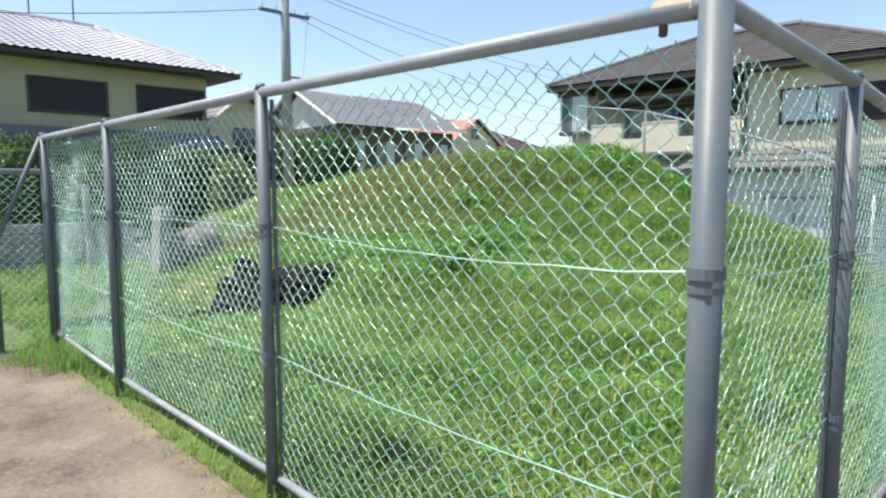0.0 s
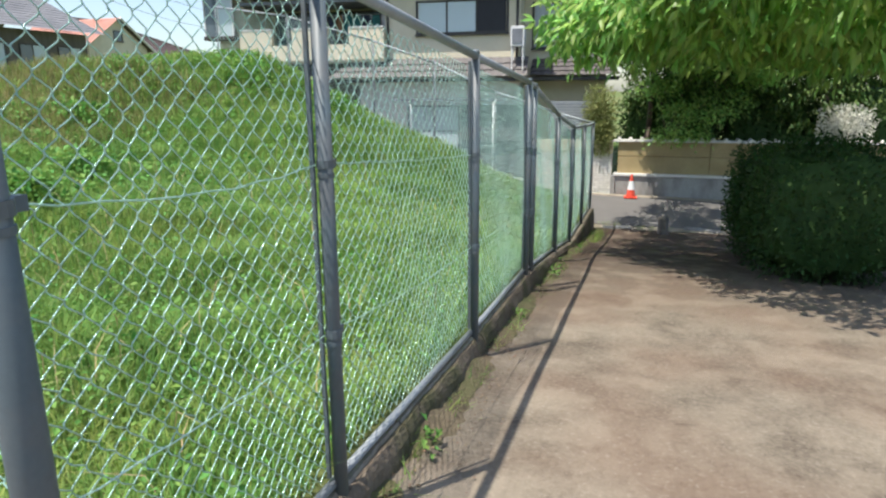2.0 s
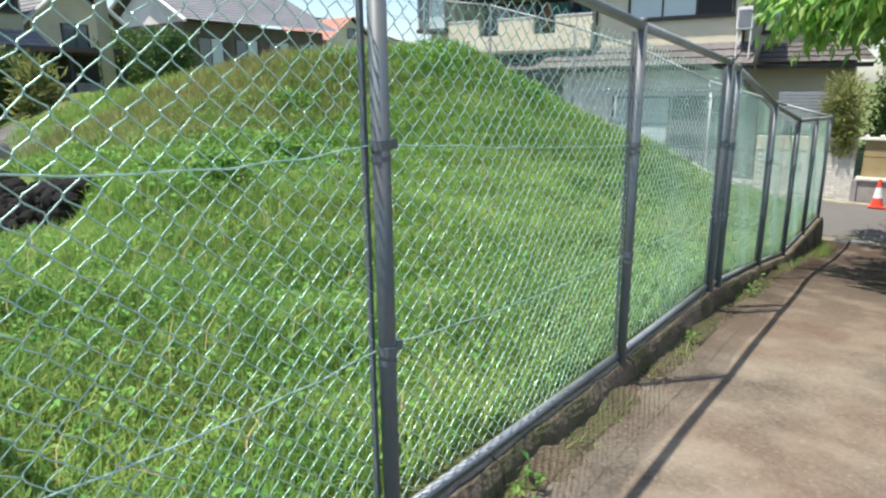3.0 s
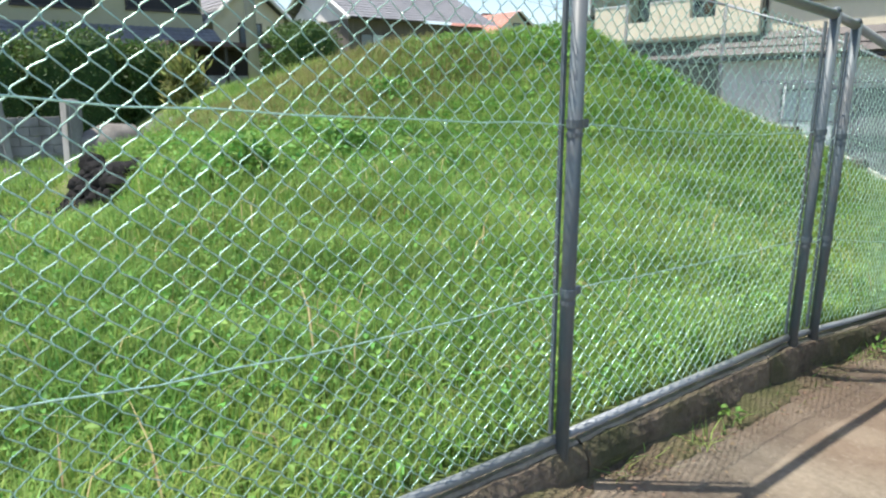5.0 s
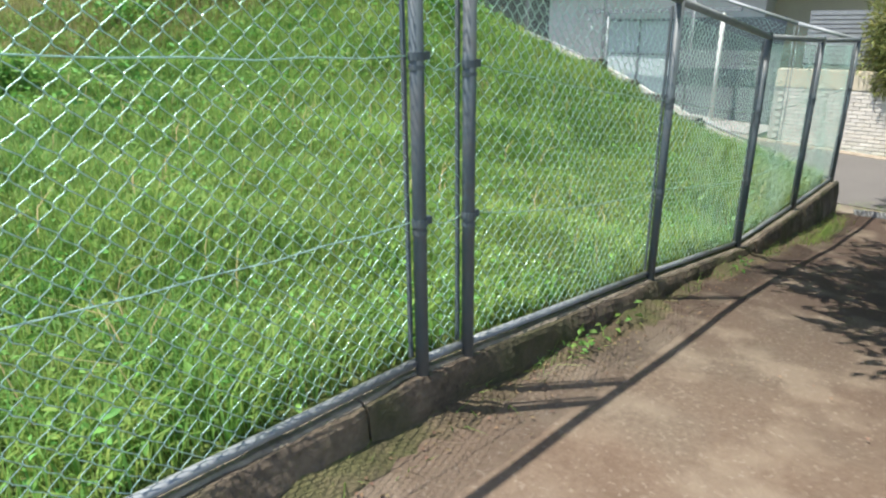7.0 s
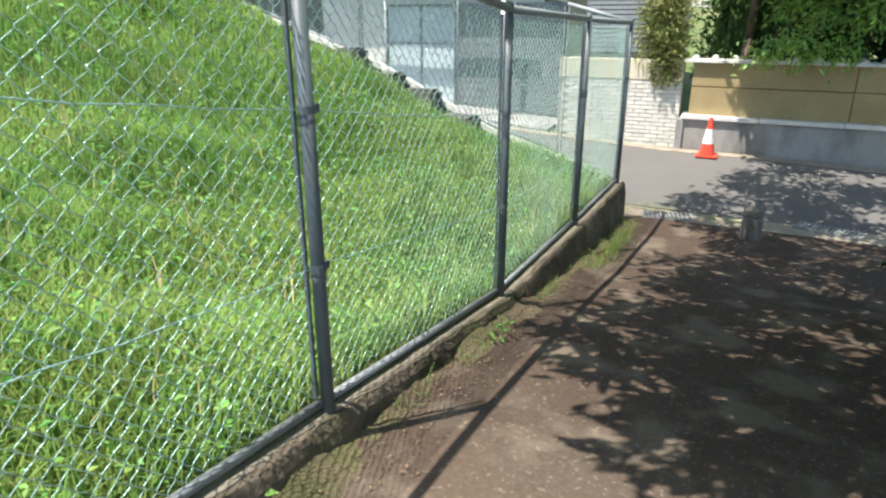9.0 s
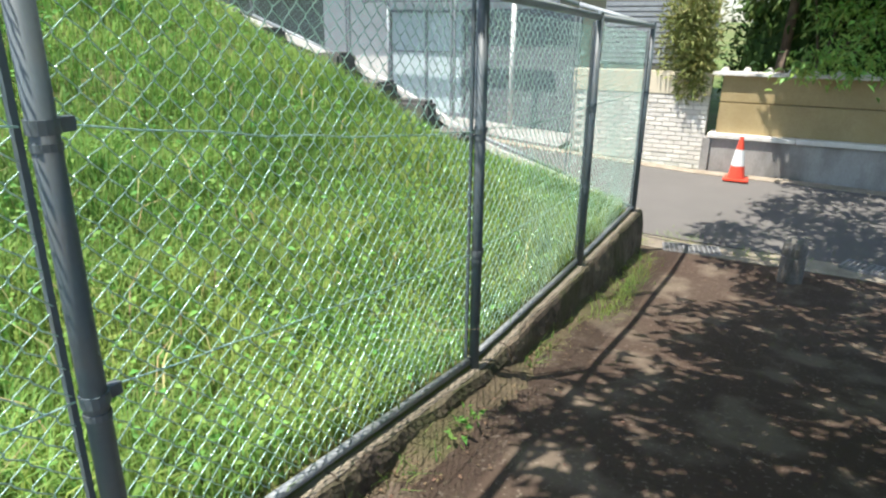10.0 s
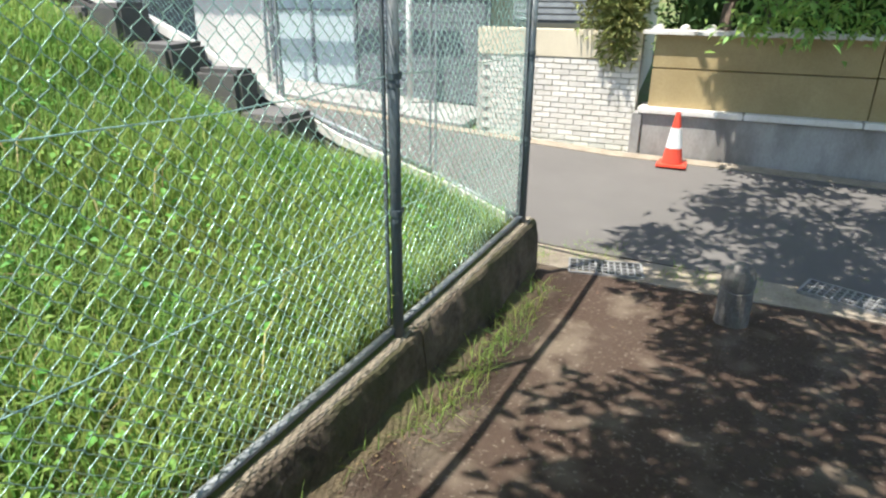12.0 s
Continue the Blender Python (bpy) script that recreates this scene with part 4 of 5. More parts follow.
sheet("coping", np.linspace(15.165, 15.245, 3), np.linspace(0.72, 12, 24),
      lambda x, y: np.interp(y, [0.6, 1.06, 1.7, 2.1, 2.6, 3.5, 4.1, 4.6, 5.7, 7.9, 12], [-0.98, -0.79, -0.6, -0.5, -0.27, 0.16, 0.42, 0.57, 0.92, 1.55, 1.85]) + 0.02 + 0 * x, M["ledge"], "pale concrete coping under the climbing fence", "coping", 0.08)


# ---- plants ----
def unit(a):
    return a / np.maximum(np.linalg.norm(a, axis=-1, keepdims=True), 1e-9)


def leaf_mesh(name, parent, P, D, N, length, width, mat, fold=0.25):
    """Folded pointed leaves: at P, along D, face towards N."""
    n = len(P)
    D = unit(D)
    S = unit(np.cross(D, N))
    N = np.cross(S, D)
    L, W = length[:, None], width[:, None]
    tip = P + D * L - N * L * 0.15
    mid = P + D * L * 0.45
    a, b = mid + S * W * 0.5 + N * W * fold, mid - S * W * 0.5 + N * W * fold
    V = np.stack([P, a, tip, b], 1).reshape(-1, 3)
    i = np.arange(n)[:, None] * 4
    F = np.concatenate([i + [0, 1, 2], i + [0, 2, 3]], 1).reshape(-1, 3)
    me = bpy.data.meshes.new(name)
    me.vertices.add(len(V))
    me.vertices.foreach_set("co", V.astype(np.float32).ravel())
    me.loops.add(F.size)
    me.loops.foreach_set("vertex_index", F.astype(np.int32).ravel())
    me.polygons.add(len(F))
    me.polygons.foreach_set("loop_start", np.arange(0, F.size, 3, dtype=np.int32))
    me.update(calc_edges=True)
    me.materials.append(mat)
    ob = new(name, me)
    if parent:
        ob.parent = parent
    return ob


def crown_points(rng, blobs, n, shell=0.55):
    """Points in lumpy blobs (centre, radii), gathered in twig-sized clusters."""
    vol = np.array([r[0] * r[1] * r[2] for c, r in blobs]) ** 0.8
    k = rng.choice(len(blobs), max(4, n // 24), p=vol / vol.sum())
    d = unit(rng.normal(size=(len(k), 3)))
    rad = rng.uniform(shell, 1.0, len(k)) ** 0.5
    C = np.array([b[0] for b in blobs])[k] + d * np.array([b[1] for b in blobs])[k] * rad[:, None]
    j = rng.integers(0, len(C), n)
    return C[j] + rng.normal(scale=0.13, size=(n, 3)), d[j]


def tree(label, category, base, fork, blobs, n, leaf, mat, trunk_r, seed, spread=0.16, droop=0.7, shell=0.5, name="tree", slim=0.42):
    rng = np.random.default_rng(seed)
    t = thing(name, label, category, base)
    inv = Matrix.Translation(-Vector(base))
    bm = bmesh.new()
    b, f = Vector(base), Vector(fork)
    mid = b.lerp(f, 0.5) + Vector((0.06, -0.05, 0))
    tube(bm, b - Vector((0, 0, 0.1)), mid, trunk_r * 1.15, 9, trunk_r * 0.9)
    tube(bm, mid, f, trunk_r * 0.9, 9, trunk_r * 0.7)
    part("trunk", bm, M["wood"], t, smooth=True).matrix_parent_inverse = inv
    for c, r in blobs:
        c = Vector(c)
        bm = bmesh.new()
        m = f.lerp(c, 0.5) + Vector((0, 0, 0.15))
        tube(bm, f, m, trunk_r * 0.5, 7, trunk_r * 0.32)
        tube(bm, m, c, trunk_r * 0.32, 7, trunk_r * 0.12)
        part("branch", bm, M["wood"], t, smooth=True).matrix_parent_inverse = inv
        for i in range(5):
            bm = bmesh.new()
            d = Vector(unit(rng.normal(size=3)))
            e = c + Vector((d.x * r[0], d.y * r[1], d.z * r[2])) * 0.75
            tube(bm, m.lerp(c, 0.3 + 0.14 * i), e, trunk_r * 0.13, 5, trunk_r * 0.04)
            part("twig", bm, M["wood"], t).matrix_parent_inverse = inv
    P, d = crown_points(rng, blobs, n, shell)
    D = d * 0.6 + rng.normal(scale=0.6, size=(n, 3)) + np.array([0, 0, -droop])
    N = rng.normal(scale=0.5, size=(n, 3)) + np.array([0, 0, 1.0])
    L = rng.uniform(0.7, 1.2, n) * leaf
    o = leaf_mesh("crown", t, P, D, N, L, L * slim, mat)
    o.matrix_parent_inverse = inv
    return t


tree("broad leafy tree with drooping light green leaves over the path", "tree", (11.6, -4.3, -0.95), (11.3, -3.6, 2.2),
     [((6.45, -1.9, 2.95), (0.8, 0.7, 0.35)), ((6.9, -1.25, 2.95), (0.8, 0.6, 0.35)), ((7.3, -2.6, 2.95), (0.9, 0.9, 0.35)), ((7.8, -1.0, 2.9), (0.7, 0.6, 0.3)), ((8.25, -1.25, 2.5), (1.0, 0.9, 0.35)), ((8.35, -2.4, 2.55), (1.0, 1.0, 0.4)), ((8.85, -0.45, 2.55), (0.9, 0.7, 0.35)), ((9.8, -0.1, 2.55), (0.9, 0.65, 0.4)),
      ((9.3, -1.15, 2.5), (1.2, 1.1, 0.45)), ((9.1, -2.8, 2.45), (1.0, 1.1, 0.5)), ((10.2, -3.1, 2.45), (1.4, 1.2, 0.6)), ((10.6, -0.75, 2.65), (1.5, 1.2, 0.55)),
      ((10.1, 0.4, 2.4), (0.7, 0.5, 0.45)), ((10.4, -2.0, 2.5), (1.3, 1.1, 0.55)), ((12.3, -0.7, 3.0), (1.5, 1.3, 0.5)), ((13.8, -1.0, 3.1), (1.5, 1.3, 0.5)),
      ((12.3, -2.7, 3.0), (1.7, 1.4, 0.7)), ((15.2, -1.5, 3.3), (1.4, 1.2, 0.5)), ((12.0, 0.1, 2.75), (1.0, 0.7, 0.35)), ((14.9, 0.1, 3.0), (1.3, 0.85, 0.35)), ((16.2, -0.5, 3.1), (1.0, 0.8, 0.35)), ((11.1, 0.3, 2.6), (0.75, 0.5, 0.3))],
     31000, 0.2, M["leaf"], 0.17, 1, droop=0.75, slim=0.36)
tree("dense dark evergreen garden tree behind the ochre wall", "tree", (20.6, -2.2, -0.9), (20.4, -2.0, 1.2),
     [((20.2, -0.8, 1.9), (0.9, 1.0, 1.1)), ((20.5, -2.5, 2.2), (1.2, 1.3, 1.4)), ((19.8, -1.9, 1.5), (0.9, 1.2, 0.8)), ((20.6, -1.0, 3.3), (1.1, 1.1, 1.0)),
       ((20.4, -3.6, 2.0), (1.0, 1.2, 1.3))],
     19000, 0.15, M["hedge_leaf"], 0.13, 2)
tree("dense dark evergreen garden tree behind the ochre wall", "tree", (20.9, -5.6, -0.9), (20.7, -5.4, 1.2),
     [((20.4, -4.8, 1.6), (1.0, 1.2, 1.2)), ((20.8, -6.2, 2.0), (1.3, 1.5, 1.5)), ((20.4, -7.6, 1.7), (1.1, 1.3, 1.3)), ((20.8, -5.0, 3.4), (1.4, 1.5, 1.1))],
     14000, 0.15, M["hedge_leaf"], 0.14, 3)
tree("tall dark garden tree behind the house wing", "tree", (24.2, -2.6, -0.9), (24.0, -2.6, 2.5),
     [((23.2, -2.2, 3.6), (1.5, 1.8, 1.5)), ((24.2, -4.5, 4.0), (1.9, 2.2, 1.8)), ((24.5, -7.5, 3.6), (1.8, 2.2, 2.0)), ((24, -5, 1.6), (1.6, 3.0, 1.5))],
     14000, 0.18, M["dark_leaf"], 0.18, 5)
tree("leafy garden tree spreading above the ochre wall", "tree", (20.0, -0.4, -0.9), (19.5, -0.6, 2.1),
     [((18.1, -0.7, 2.6), (0.6, 0.7, 0.26)), ((18.1, -1.7, 2.65), (0.6, 0.8, 0.28)), ((18.1, -2.7, 2.7), (0.6, 0.8, 0.28)), ((17.9, -3.7, 3.0), (0.7, 1.0, 0.3)), ((19.2, -1.5, 3.2), (0.6, 1.4, 0.3))],
     24000, 0.18, M["leaf"], 0.08, 9, shell=0.1, droop=0.0)
# sunlit spray of leaves over the wall
tree("young maple with bright green leaves reaching over the wall", "tree", (19.65, -1.0, -0.9), (19.4, -1.0, 0.42),
     [((18.42, -0.75, 0.44), (0.2, 0.3, 0.05)), ((18.38, -1.2, 0.48), (0.2, 0.4, 0.05)), ((18.4, -1.65, 0.52), (0.2, 0.35, 0.05)), ((18.45, -2.1, 0.95), (0.2, 0.5, 0.06)),
      ((19.0, -1.3, 1.05), (0.3, 0.5, 0.1)), ((19.0, -0.7, 1.65), (0.3, 0.5, 0.1)), ((19.2, -2.3, 1.35), (0.35, 0.6, 0.12)), ((19.2, -3.0, 1.9), (0.35, 0.6, 0.12)), ((19.2, -1.6, 2.0), (0.35, 0.6, 0.12))],
     4200, 0.12, M["leaf"], 0.035, 7, droop=0.05, shell=0.2)


def bush(label, category, boxes, n, leaf, mat, seed, name="shrub", core=True, up=0.0):
    """A clipped or loose bush: leaves over rounded boxes (x0, x1, y0, y1, z0, z1)."""
    rng = np.random.default_rng(seed)
    b0 = boxes[0]
    h = thing(name, label, category, ((b0[0] + b0[1]) / 2, (b0[2] + b0[3]) / 2, b0[4]))
    inv = Matrix.Translation(-Vector(h.location))
    for b in boxes:
        c = np.array([(b[0] + b[1]) / 2, (b[2] + b[3]) / 2, (b[4] + b[5]) / 2])
        r = np.array([(b[1] - b[0]) / 2, (b[3] - b[2]) / 2, (b[5] - b[4]) / 2])
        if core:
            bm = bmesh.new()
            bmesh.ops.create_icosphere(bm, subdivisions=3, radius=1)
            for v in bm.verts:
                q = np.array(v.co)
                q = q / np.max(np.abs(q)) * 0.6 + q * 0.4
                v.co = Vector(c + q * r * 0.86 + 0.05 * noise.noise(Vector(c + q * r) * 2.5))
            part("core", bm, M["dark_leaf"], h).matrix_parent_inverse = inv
        m = int(n / len(boxes))
        q = unit(rng.normal(size=(m, 3)))
        q = q / np.max(np.abs(q), axis=1, keepdims=True) * 0.6 + q * 0.4
        P = c + q * r * rng.uniform(0.82 if core else 0.25, 1.04 if core else 1.15, (m, 1)) * (1 + 0.06 * np.sin(q[:, :1] * 9 + q[:, 1:2] * 7))
        D = q * 0.7 + rng.normal(scale=0.6, size=(m, 3)) + np.array([0, 0, up])
        L = rng.uniform(0.6, 1.2, m) * leaf
        leaf_mesh("foliage", h, P, D, q + rng.normal(scale=0.5, size=(m, 3)), L, L * (0.5 if core else 0.2), mat).matrix_parent_inverse = inv
    return h


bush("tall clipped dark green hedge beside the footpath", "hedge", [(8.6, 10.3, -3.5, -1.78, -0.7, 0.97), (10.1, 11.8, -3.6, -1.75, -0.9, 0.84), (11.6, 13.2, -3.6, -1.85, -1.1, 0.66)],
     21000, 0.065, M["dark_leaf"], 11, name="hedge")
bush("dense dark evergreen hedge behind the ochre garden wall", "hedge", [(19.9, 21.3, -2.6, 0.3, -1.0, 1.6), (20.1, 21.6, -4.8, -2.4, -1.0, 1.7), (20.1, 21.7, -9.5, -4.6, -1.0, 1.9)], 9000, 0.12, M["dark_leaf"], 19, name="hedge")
bush("mass of white blossom above the garden wall", "flowers", [(19.15, 19.7, -5.8, -4.7, 0.28, 1.12)], 2200, 0.11, M["petal"], 12, name="white_flowers", core=False)
bush("golden-green feathery shrub drooping over the brick wall", "shrub", [(19.0, 19.7, 0.4, 1.15, 0.15, 1.6), (19.0, 19.4, 0.44, 0.82, -0.12, 0.7)], 7000, 0.13, M["gold_leaf"], 13, core=False)
bush("large dark hedge with yellow-green tips by the far yard", "hedge", [(3.0, 5.4, 17.2, 19, -0.25, 2.7), (5.2, 7.6, 17.4, 19, -0.2, 2.8), (7.4, 9.1, 17.6, 19, 0.1, 2.5)], 13000, 0.12, M["hedge_leaf"], 14, name="hedge")
bush("round green shrub beside the utility pole", "shrub", [(12.1, 13.8, 17.3, 19.2, 1.4, 3.25)], 4000, 0.11, M["hedge_leaf"], 15)
bush("spiky yellow-green shrub by the far yard", "shrub", [(8.3, 9.2, 16.6, 17.3, 0.7, 2.1)], 700, 0.35, M["gold_leaf"], 16, core=False, up=0.5)
bush("bright green shrub near the far house", "shrub", [(1.2, 4.6, 22, 24, 0.3, 3.2)], 4500, 0.16, M["leaf"], 17)
bush("leafy shrub below the gabled house", "shrub", [(14.6, 17.8, 24, 26, 1.2, 3.7)], 4500, 0.16, M["hedge_leaf"], 18)


# ---- grass and weeds ----
def blades(name, X, Y, length, width, lean, mat, label, category, rng, base_mat=None):
    n = len(X)
    Z = land_z(X, Y) - 0.01
    a = rng.uniform(0, 2 * np.pi, n)
    P = np.stack([X, Y, Z], -1)
    side = np.stack([-np.sin(a), np.cos(a), 0 * a], -1)
    way = np.stack([np.cos(a), np.sin(a), 0 * a], -1)
    up = np.array([0, 0, 1.0])
    L, W, B = length[:, None], width[:, None], lean[:, None]
    m = P + up * L * 0.55 + way * L * B * 0.25
    t = P + up * L * (1 - 0.35 * B) + way * L * B
    V = np.stack([P - side * W / 2, P + side * W / 2, m + side * W * 0.4, m - side * W * 0.4, t], 1).reshape(-1, 3)
    i = np.arange(n)[:, None] * 5
    F = np.concatenate([i + [0, 1, 2], i + [0, 2, 3], i + [3, 2, 4]], 1).reshape(-1, 3)
    me = bpy.data.meshes.new(name)
    me.vertices.add(len(V))
    me.vertices.foreach_set("co", V.astype(np.float32).ravel())
    me.loops.add(F.size)
    me.loops.foreach_set("vertex_index", F.astype(np.int32).ravel())
    me.polygons.add(len(F))
    me.polygons.foreach_set("loop_start", np.arange(0, F.size, 3, dtype=np.int32))
    me.update(calc_edges=True)
    me.materials.append(mat)
    return tagged(new(name, me), label, category, kind="stuff")


def in_hollow(x, y):
    t = np.clip((y - 6.9) / 2.4, 0, 1)
    u = np.clip(((x - 4.6) * -1.9 + (y - 9.25) * 0.55) / 3.9, 0, 1)
    return (np.hypot(x - 4.68, y - (6.9 + 2.4 * t)) < 0.3) | (np.hypot(x - (4.6 - 1.9 * u), y - (9.25 + 0.55 * u)) < 0.2)


rng = np.random.default_rng(21)


def scatter(n, x0, x1, y0, y1, clump=0.0):
    """Plan points, gathered in tussocks when clump is set."""
    X, Y = rng.uniform(x0, x1, n), rng.uniform(y0, y1, n)
    if clump:
        k = n // 14
        cx, cy = rng.uniform(x0, x1, k), rng.uniform(y0, y1, k)
        j = rng.integers(0, k, n)
        m = rng.uniform(size=n) < 0.6
        X, Y = np.where(m, cx[j] + rng.normal(scale=clump, size=n), X), np.where(m, cy[j] + rng.normal(scale=clump, size=n), Y)
    keep = (X > x0) & (X < x1) & (Y > y0) & (Y < y1) & ~in_hollow(X, Y) & (X > 1.68 + 0.008 * (Y - 0.6))
    return X[keep], Y[keep]


for n, y0, y1, l0, l1, w in ((150000, 0.66, 4.0, 0.08, 0.27, 0.009), (95000, 4.0, 8.5, 0.10, 0.30, 0.010), (40000, 8.5, 15.5, 0.12, 0.32, 0.016)):
    X, Y = scatter(n, 1.7, 15.1, y0, y1, 0.07)
    k = len(X)
    tall = 0.7 + 0.5 * np.sin(0.9 * X + 1.3) * np.sin(0.8 * Y) + 0.8 * np.sin(3.1 * X + 1.7 * Y) * np.sin(2.7 * Y - 1.3 * X + 1)
    blades("grass", X, Y, rng.uniform(l0, l1, k) * (0.75 + 0.35 * tall), rng.uniform(0.6, 1.3, k) * w, rng.uniform(0.1, 0.9, k), M["grass"],
           "lush bright green grass covering the bank", "grass", rng)


def weeds(n, x0, x1, y0, y1, size, label, mat):
    X, Y = scatter(n, x0, x1, y0, y1, 0.1)
    k = len(X)
    P = np.stack([X, Y, land_z(X, Y) + rng.uniform(0.02, 0.2, k)], -1)
    D = rng.normal(size=(k, 3)) * [1, 1, 0.4] + [0, 0, 0.2]
    N = rng.normal(scale=0.4, size=(k, 3)) + [0, 0, 1]
    L = rng.uniform(0.6, 1.3, k) * size
    return tagged(leaf_mesh("weeds", None, P, D, N, L, L * 0.55, mat), label, "weeds", kind="stuff")


weeds(17000, 1.7, 15.1, 0.66, 5, 0.045, "broad-leaved weeds among the grass", M["weed"])
weeds(14000, 1.7, 15.1, 5, 10, 0.085, "broad-leaved weeds among the grass", M["weed"])
# one dark clump that stands out on the bank
for cx, cy, s in ((5.57, 5.25, 0.28), (9.6, 8.6, 0.4), (12.2, 7.0, 0.45), (7.2, 6.2, 0.25), (13.0, 5.6, 0.35)):
    k = 420
    X, Y = cx + rng.normal(scale=s * 0.55, size=k), cy + rng.normal(scale=s * 0.55, size=k)
    P = np.stack([X, Y, land_z(X, Y) + rng.uniform(0.05, 0.38, k)], -1)
    L = rng.uniform(0.06, 0.12, k)
    tagged(leaf_mesh("weed_clump", None, P, rng.normal(size=(k, 3)) + [0, 0, 0.3], rng.normal(scale=0.5, size=(k, 3)) + [0, 0, 1], L, L * 0.55, M["weed"]),
           "darker leafy weed clump on the grassy bank", "weeds", kind="stuff")
# drying grass on the far crest
X, Y = scatter(16000, 6.0, 11.5, 7.6, 13.0, 0.2)
k = len(X)
blades("dry_grass", X, Y, rng.uniform(0.15, 0.42, k), rng.uniform(0.008, 0.015, k), rng.uniform(0.2, 0.9, k), M["dry_grass"], "drying brownish grass on the far crest", "grass", rng)
# dry stalks
X, Y = scatter(900, 1.8, 15.0, 0.7, 6)
k = len(X)
blades("dry_stalks", X, Y, rng.uniform(0.2, 0.5, k), rng.uniform(0.005, 0.009, k), rng.uniform(0.3, 1.1, k), M["dry"], "dry straw stalks among the grass", "dry stalks", rng)


def strip_grass(name, pts, n, scale, lmin, lmax, label, mat):
    """Tufts along a line on the paving."""
    xs, ys = [], []
    for (x, y) in pts:
        xs.append(x + rng.normal(scale=scale, size=n))
        ys.append(y + rng.normal(scale=scale * 0.5, size=n))
    X, Y = np.concatenate(xs), np.concatenate(ys)
    k = len(X)
    return blades(name, X, Y, rng.uniform(lmin, lmax, k) + 0.06, rng.uniform(0.004, 0.008, k), rng.uniform(0.2, 1.1, k), mat, label, "grass tufts", rng)


# small leafy weeds rooted in the kerb foot
for cx, cy, cs, k in ((7.95, 0.42, 0.08, 34), (8.5, 0.45, 0.06, 14), (10.62, 0.40, 0.07, 26), (5.9, 0.46, 0.05, 12), (3.45, 0.44, 0.07, 20)):
    P = np.stack([cx + rng.normal(scale=cs, size=k), cy + rng.normal(scale=cs * 0.5, size=k), path_z(cx) + rng.uniform(0.03, 0.12, k)], -1)
    L = rng.uniform(0.03, 0.065, k)
    tagged(leaf_mesh("kerb_weed", None, P, rng.normal(size=(k, 3)) * [1, 1, 0.5] + [0, 0, 0.2], rng.normal(scale=0.4, size=(k, 3)) + [0, 0, 1], L, L * 0.45, M["weed"]),
           "small green leafy weed at the kerb foot", "weeds", kind="stuff")
tufts = [(x, 0.49 - 0.02 * math.sin(x * 7)) for x in (2.3, 3.0, 3.35, 3.9, 4.3, 4.5, 5.1, 5.6, 5.9, 6.4, 7.0, 7.6, 8.0, 8.7, 9.6, 10.2, 10.5, 11.7, 12.0, 12.6)]
strip_grass("kerb_grass", tufts, 45, 0.1, 0.03, 0.16, "small grass tufts along the kerb foot", M["grass"])
strip_grass("kerb_grass", [(13.0, 0.34), (13.3, 0.32), (13.6, 0.33), (13.9, 0.34), (14.2, 0.35), (14.6, 0.38), (15.0, 0.40)], 95, 0.12, 0.03, 0.2, "lush grass tufts at the kerb foot", M["grass"])
strip_grass("verge_grass", [(15.83, 0.9), (15.85, 0.6), (16.15, 0.3), (16.15, 0.05), (15.95, -0.5), (15.9, -0.75), (15.9, -1.1), (16.0, -2.2)], 130, 0.12, 0.02, 0.1, "short grass at the edge of the lane", M["grass"])
strip_grass("fence_grass", [(1.54 + 0.008 * (y - 0.6), y) for y in np.arange(1.0, 6.5, 0.22)], 36, 0.08, 0.0, 0.14, "grass tufts along the fence foot", M["grass"])
strip_grass("fence_grass", [(1.45 + 0.1 * math.sin(i), 5.4 + 0.1 * i) for i in range(8)], 90, 0.1, 0.05, 0.28, "taller grass in the corner of the yard", M["grass"])


def litter(n, x0, x1, y0, y1, label, mat):
    """Small fallen leaves and crumbs lying on the paving."""
    X, Y = rng.uniform(x0, x1, n), y1 - np.abs(rng.normal(scale=(y1 - y0) * 0.45, size=n))
    P = np.stack([X, Y, path_z(X) + 0.012 + 0.006 * rng.uniform(size=n)], -1)
    a = rng.uniform(0, 6.28, n)
    D = np.stack([np.cos(a), np.sin(a), 0.1 * rng.normal(size=n)], -1)
    L = rng.uniform(0.008, 0.026, n)
    return tagged(leaf_mesh("leaf_litter", None, P, D, np.tile([0.0, 0, 1], (n, 1)) + rng.normal(scale=0.15, size=(n, 3)), L, L * 0.6, mat), label, "leaf litter", kind="stuff")


litter(1500, 1.8, 15.4, 0.2, 0.53, "dark crumbs and fallen leaves along the kerb foot", M["litter"])
litter(160, 8.0, 15.4, -3.0, 0.4, "scattered fallen leaves on the footpath", M["litter"])


# ---- utility pole and cables ----
up = thing("utility_pole", "grey concrete utility pole with crossarms and cables", "utility pole", (10.9, 17.5, 1.2))
part("shaft", tube(bmesh.new(), (0, 0, 0), (0, 0, 8.6), 0.17, 14, 0.12), M["pole"], up, smooth=True)
for z, h in ((5.45, 0.85), (6.3, 0.7)):
    part("crossarm", box_bm(-h, h, -0.05, 0.05, z, z + 0.09), M["grey_panel"], up)
    for k in (-0.9, -0.35, 0.4, 0.9):
        part("insulator", tube(bmesh.new(), (k * h, 0, z + 0.09), (k * h, 0, z + 0.24), 0.035, 8, 0.025), M["white_trim"], up)
part("step_bracket", box_bm(0.1, 0.5, -0.03, 0.03, 3.6, 3.66), M["grey_panel"], up)


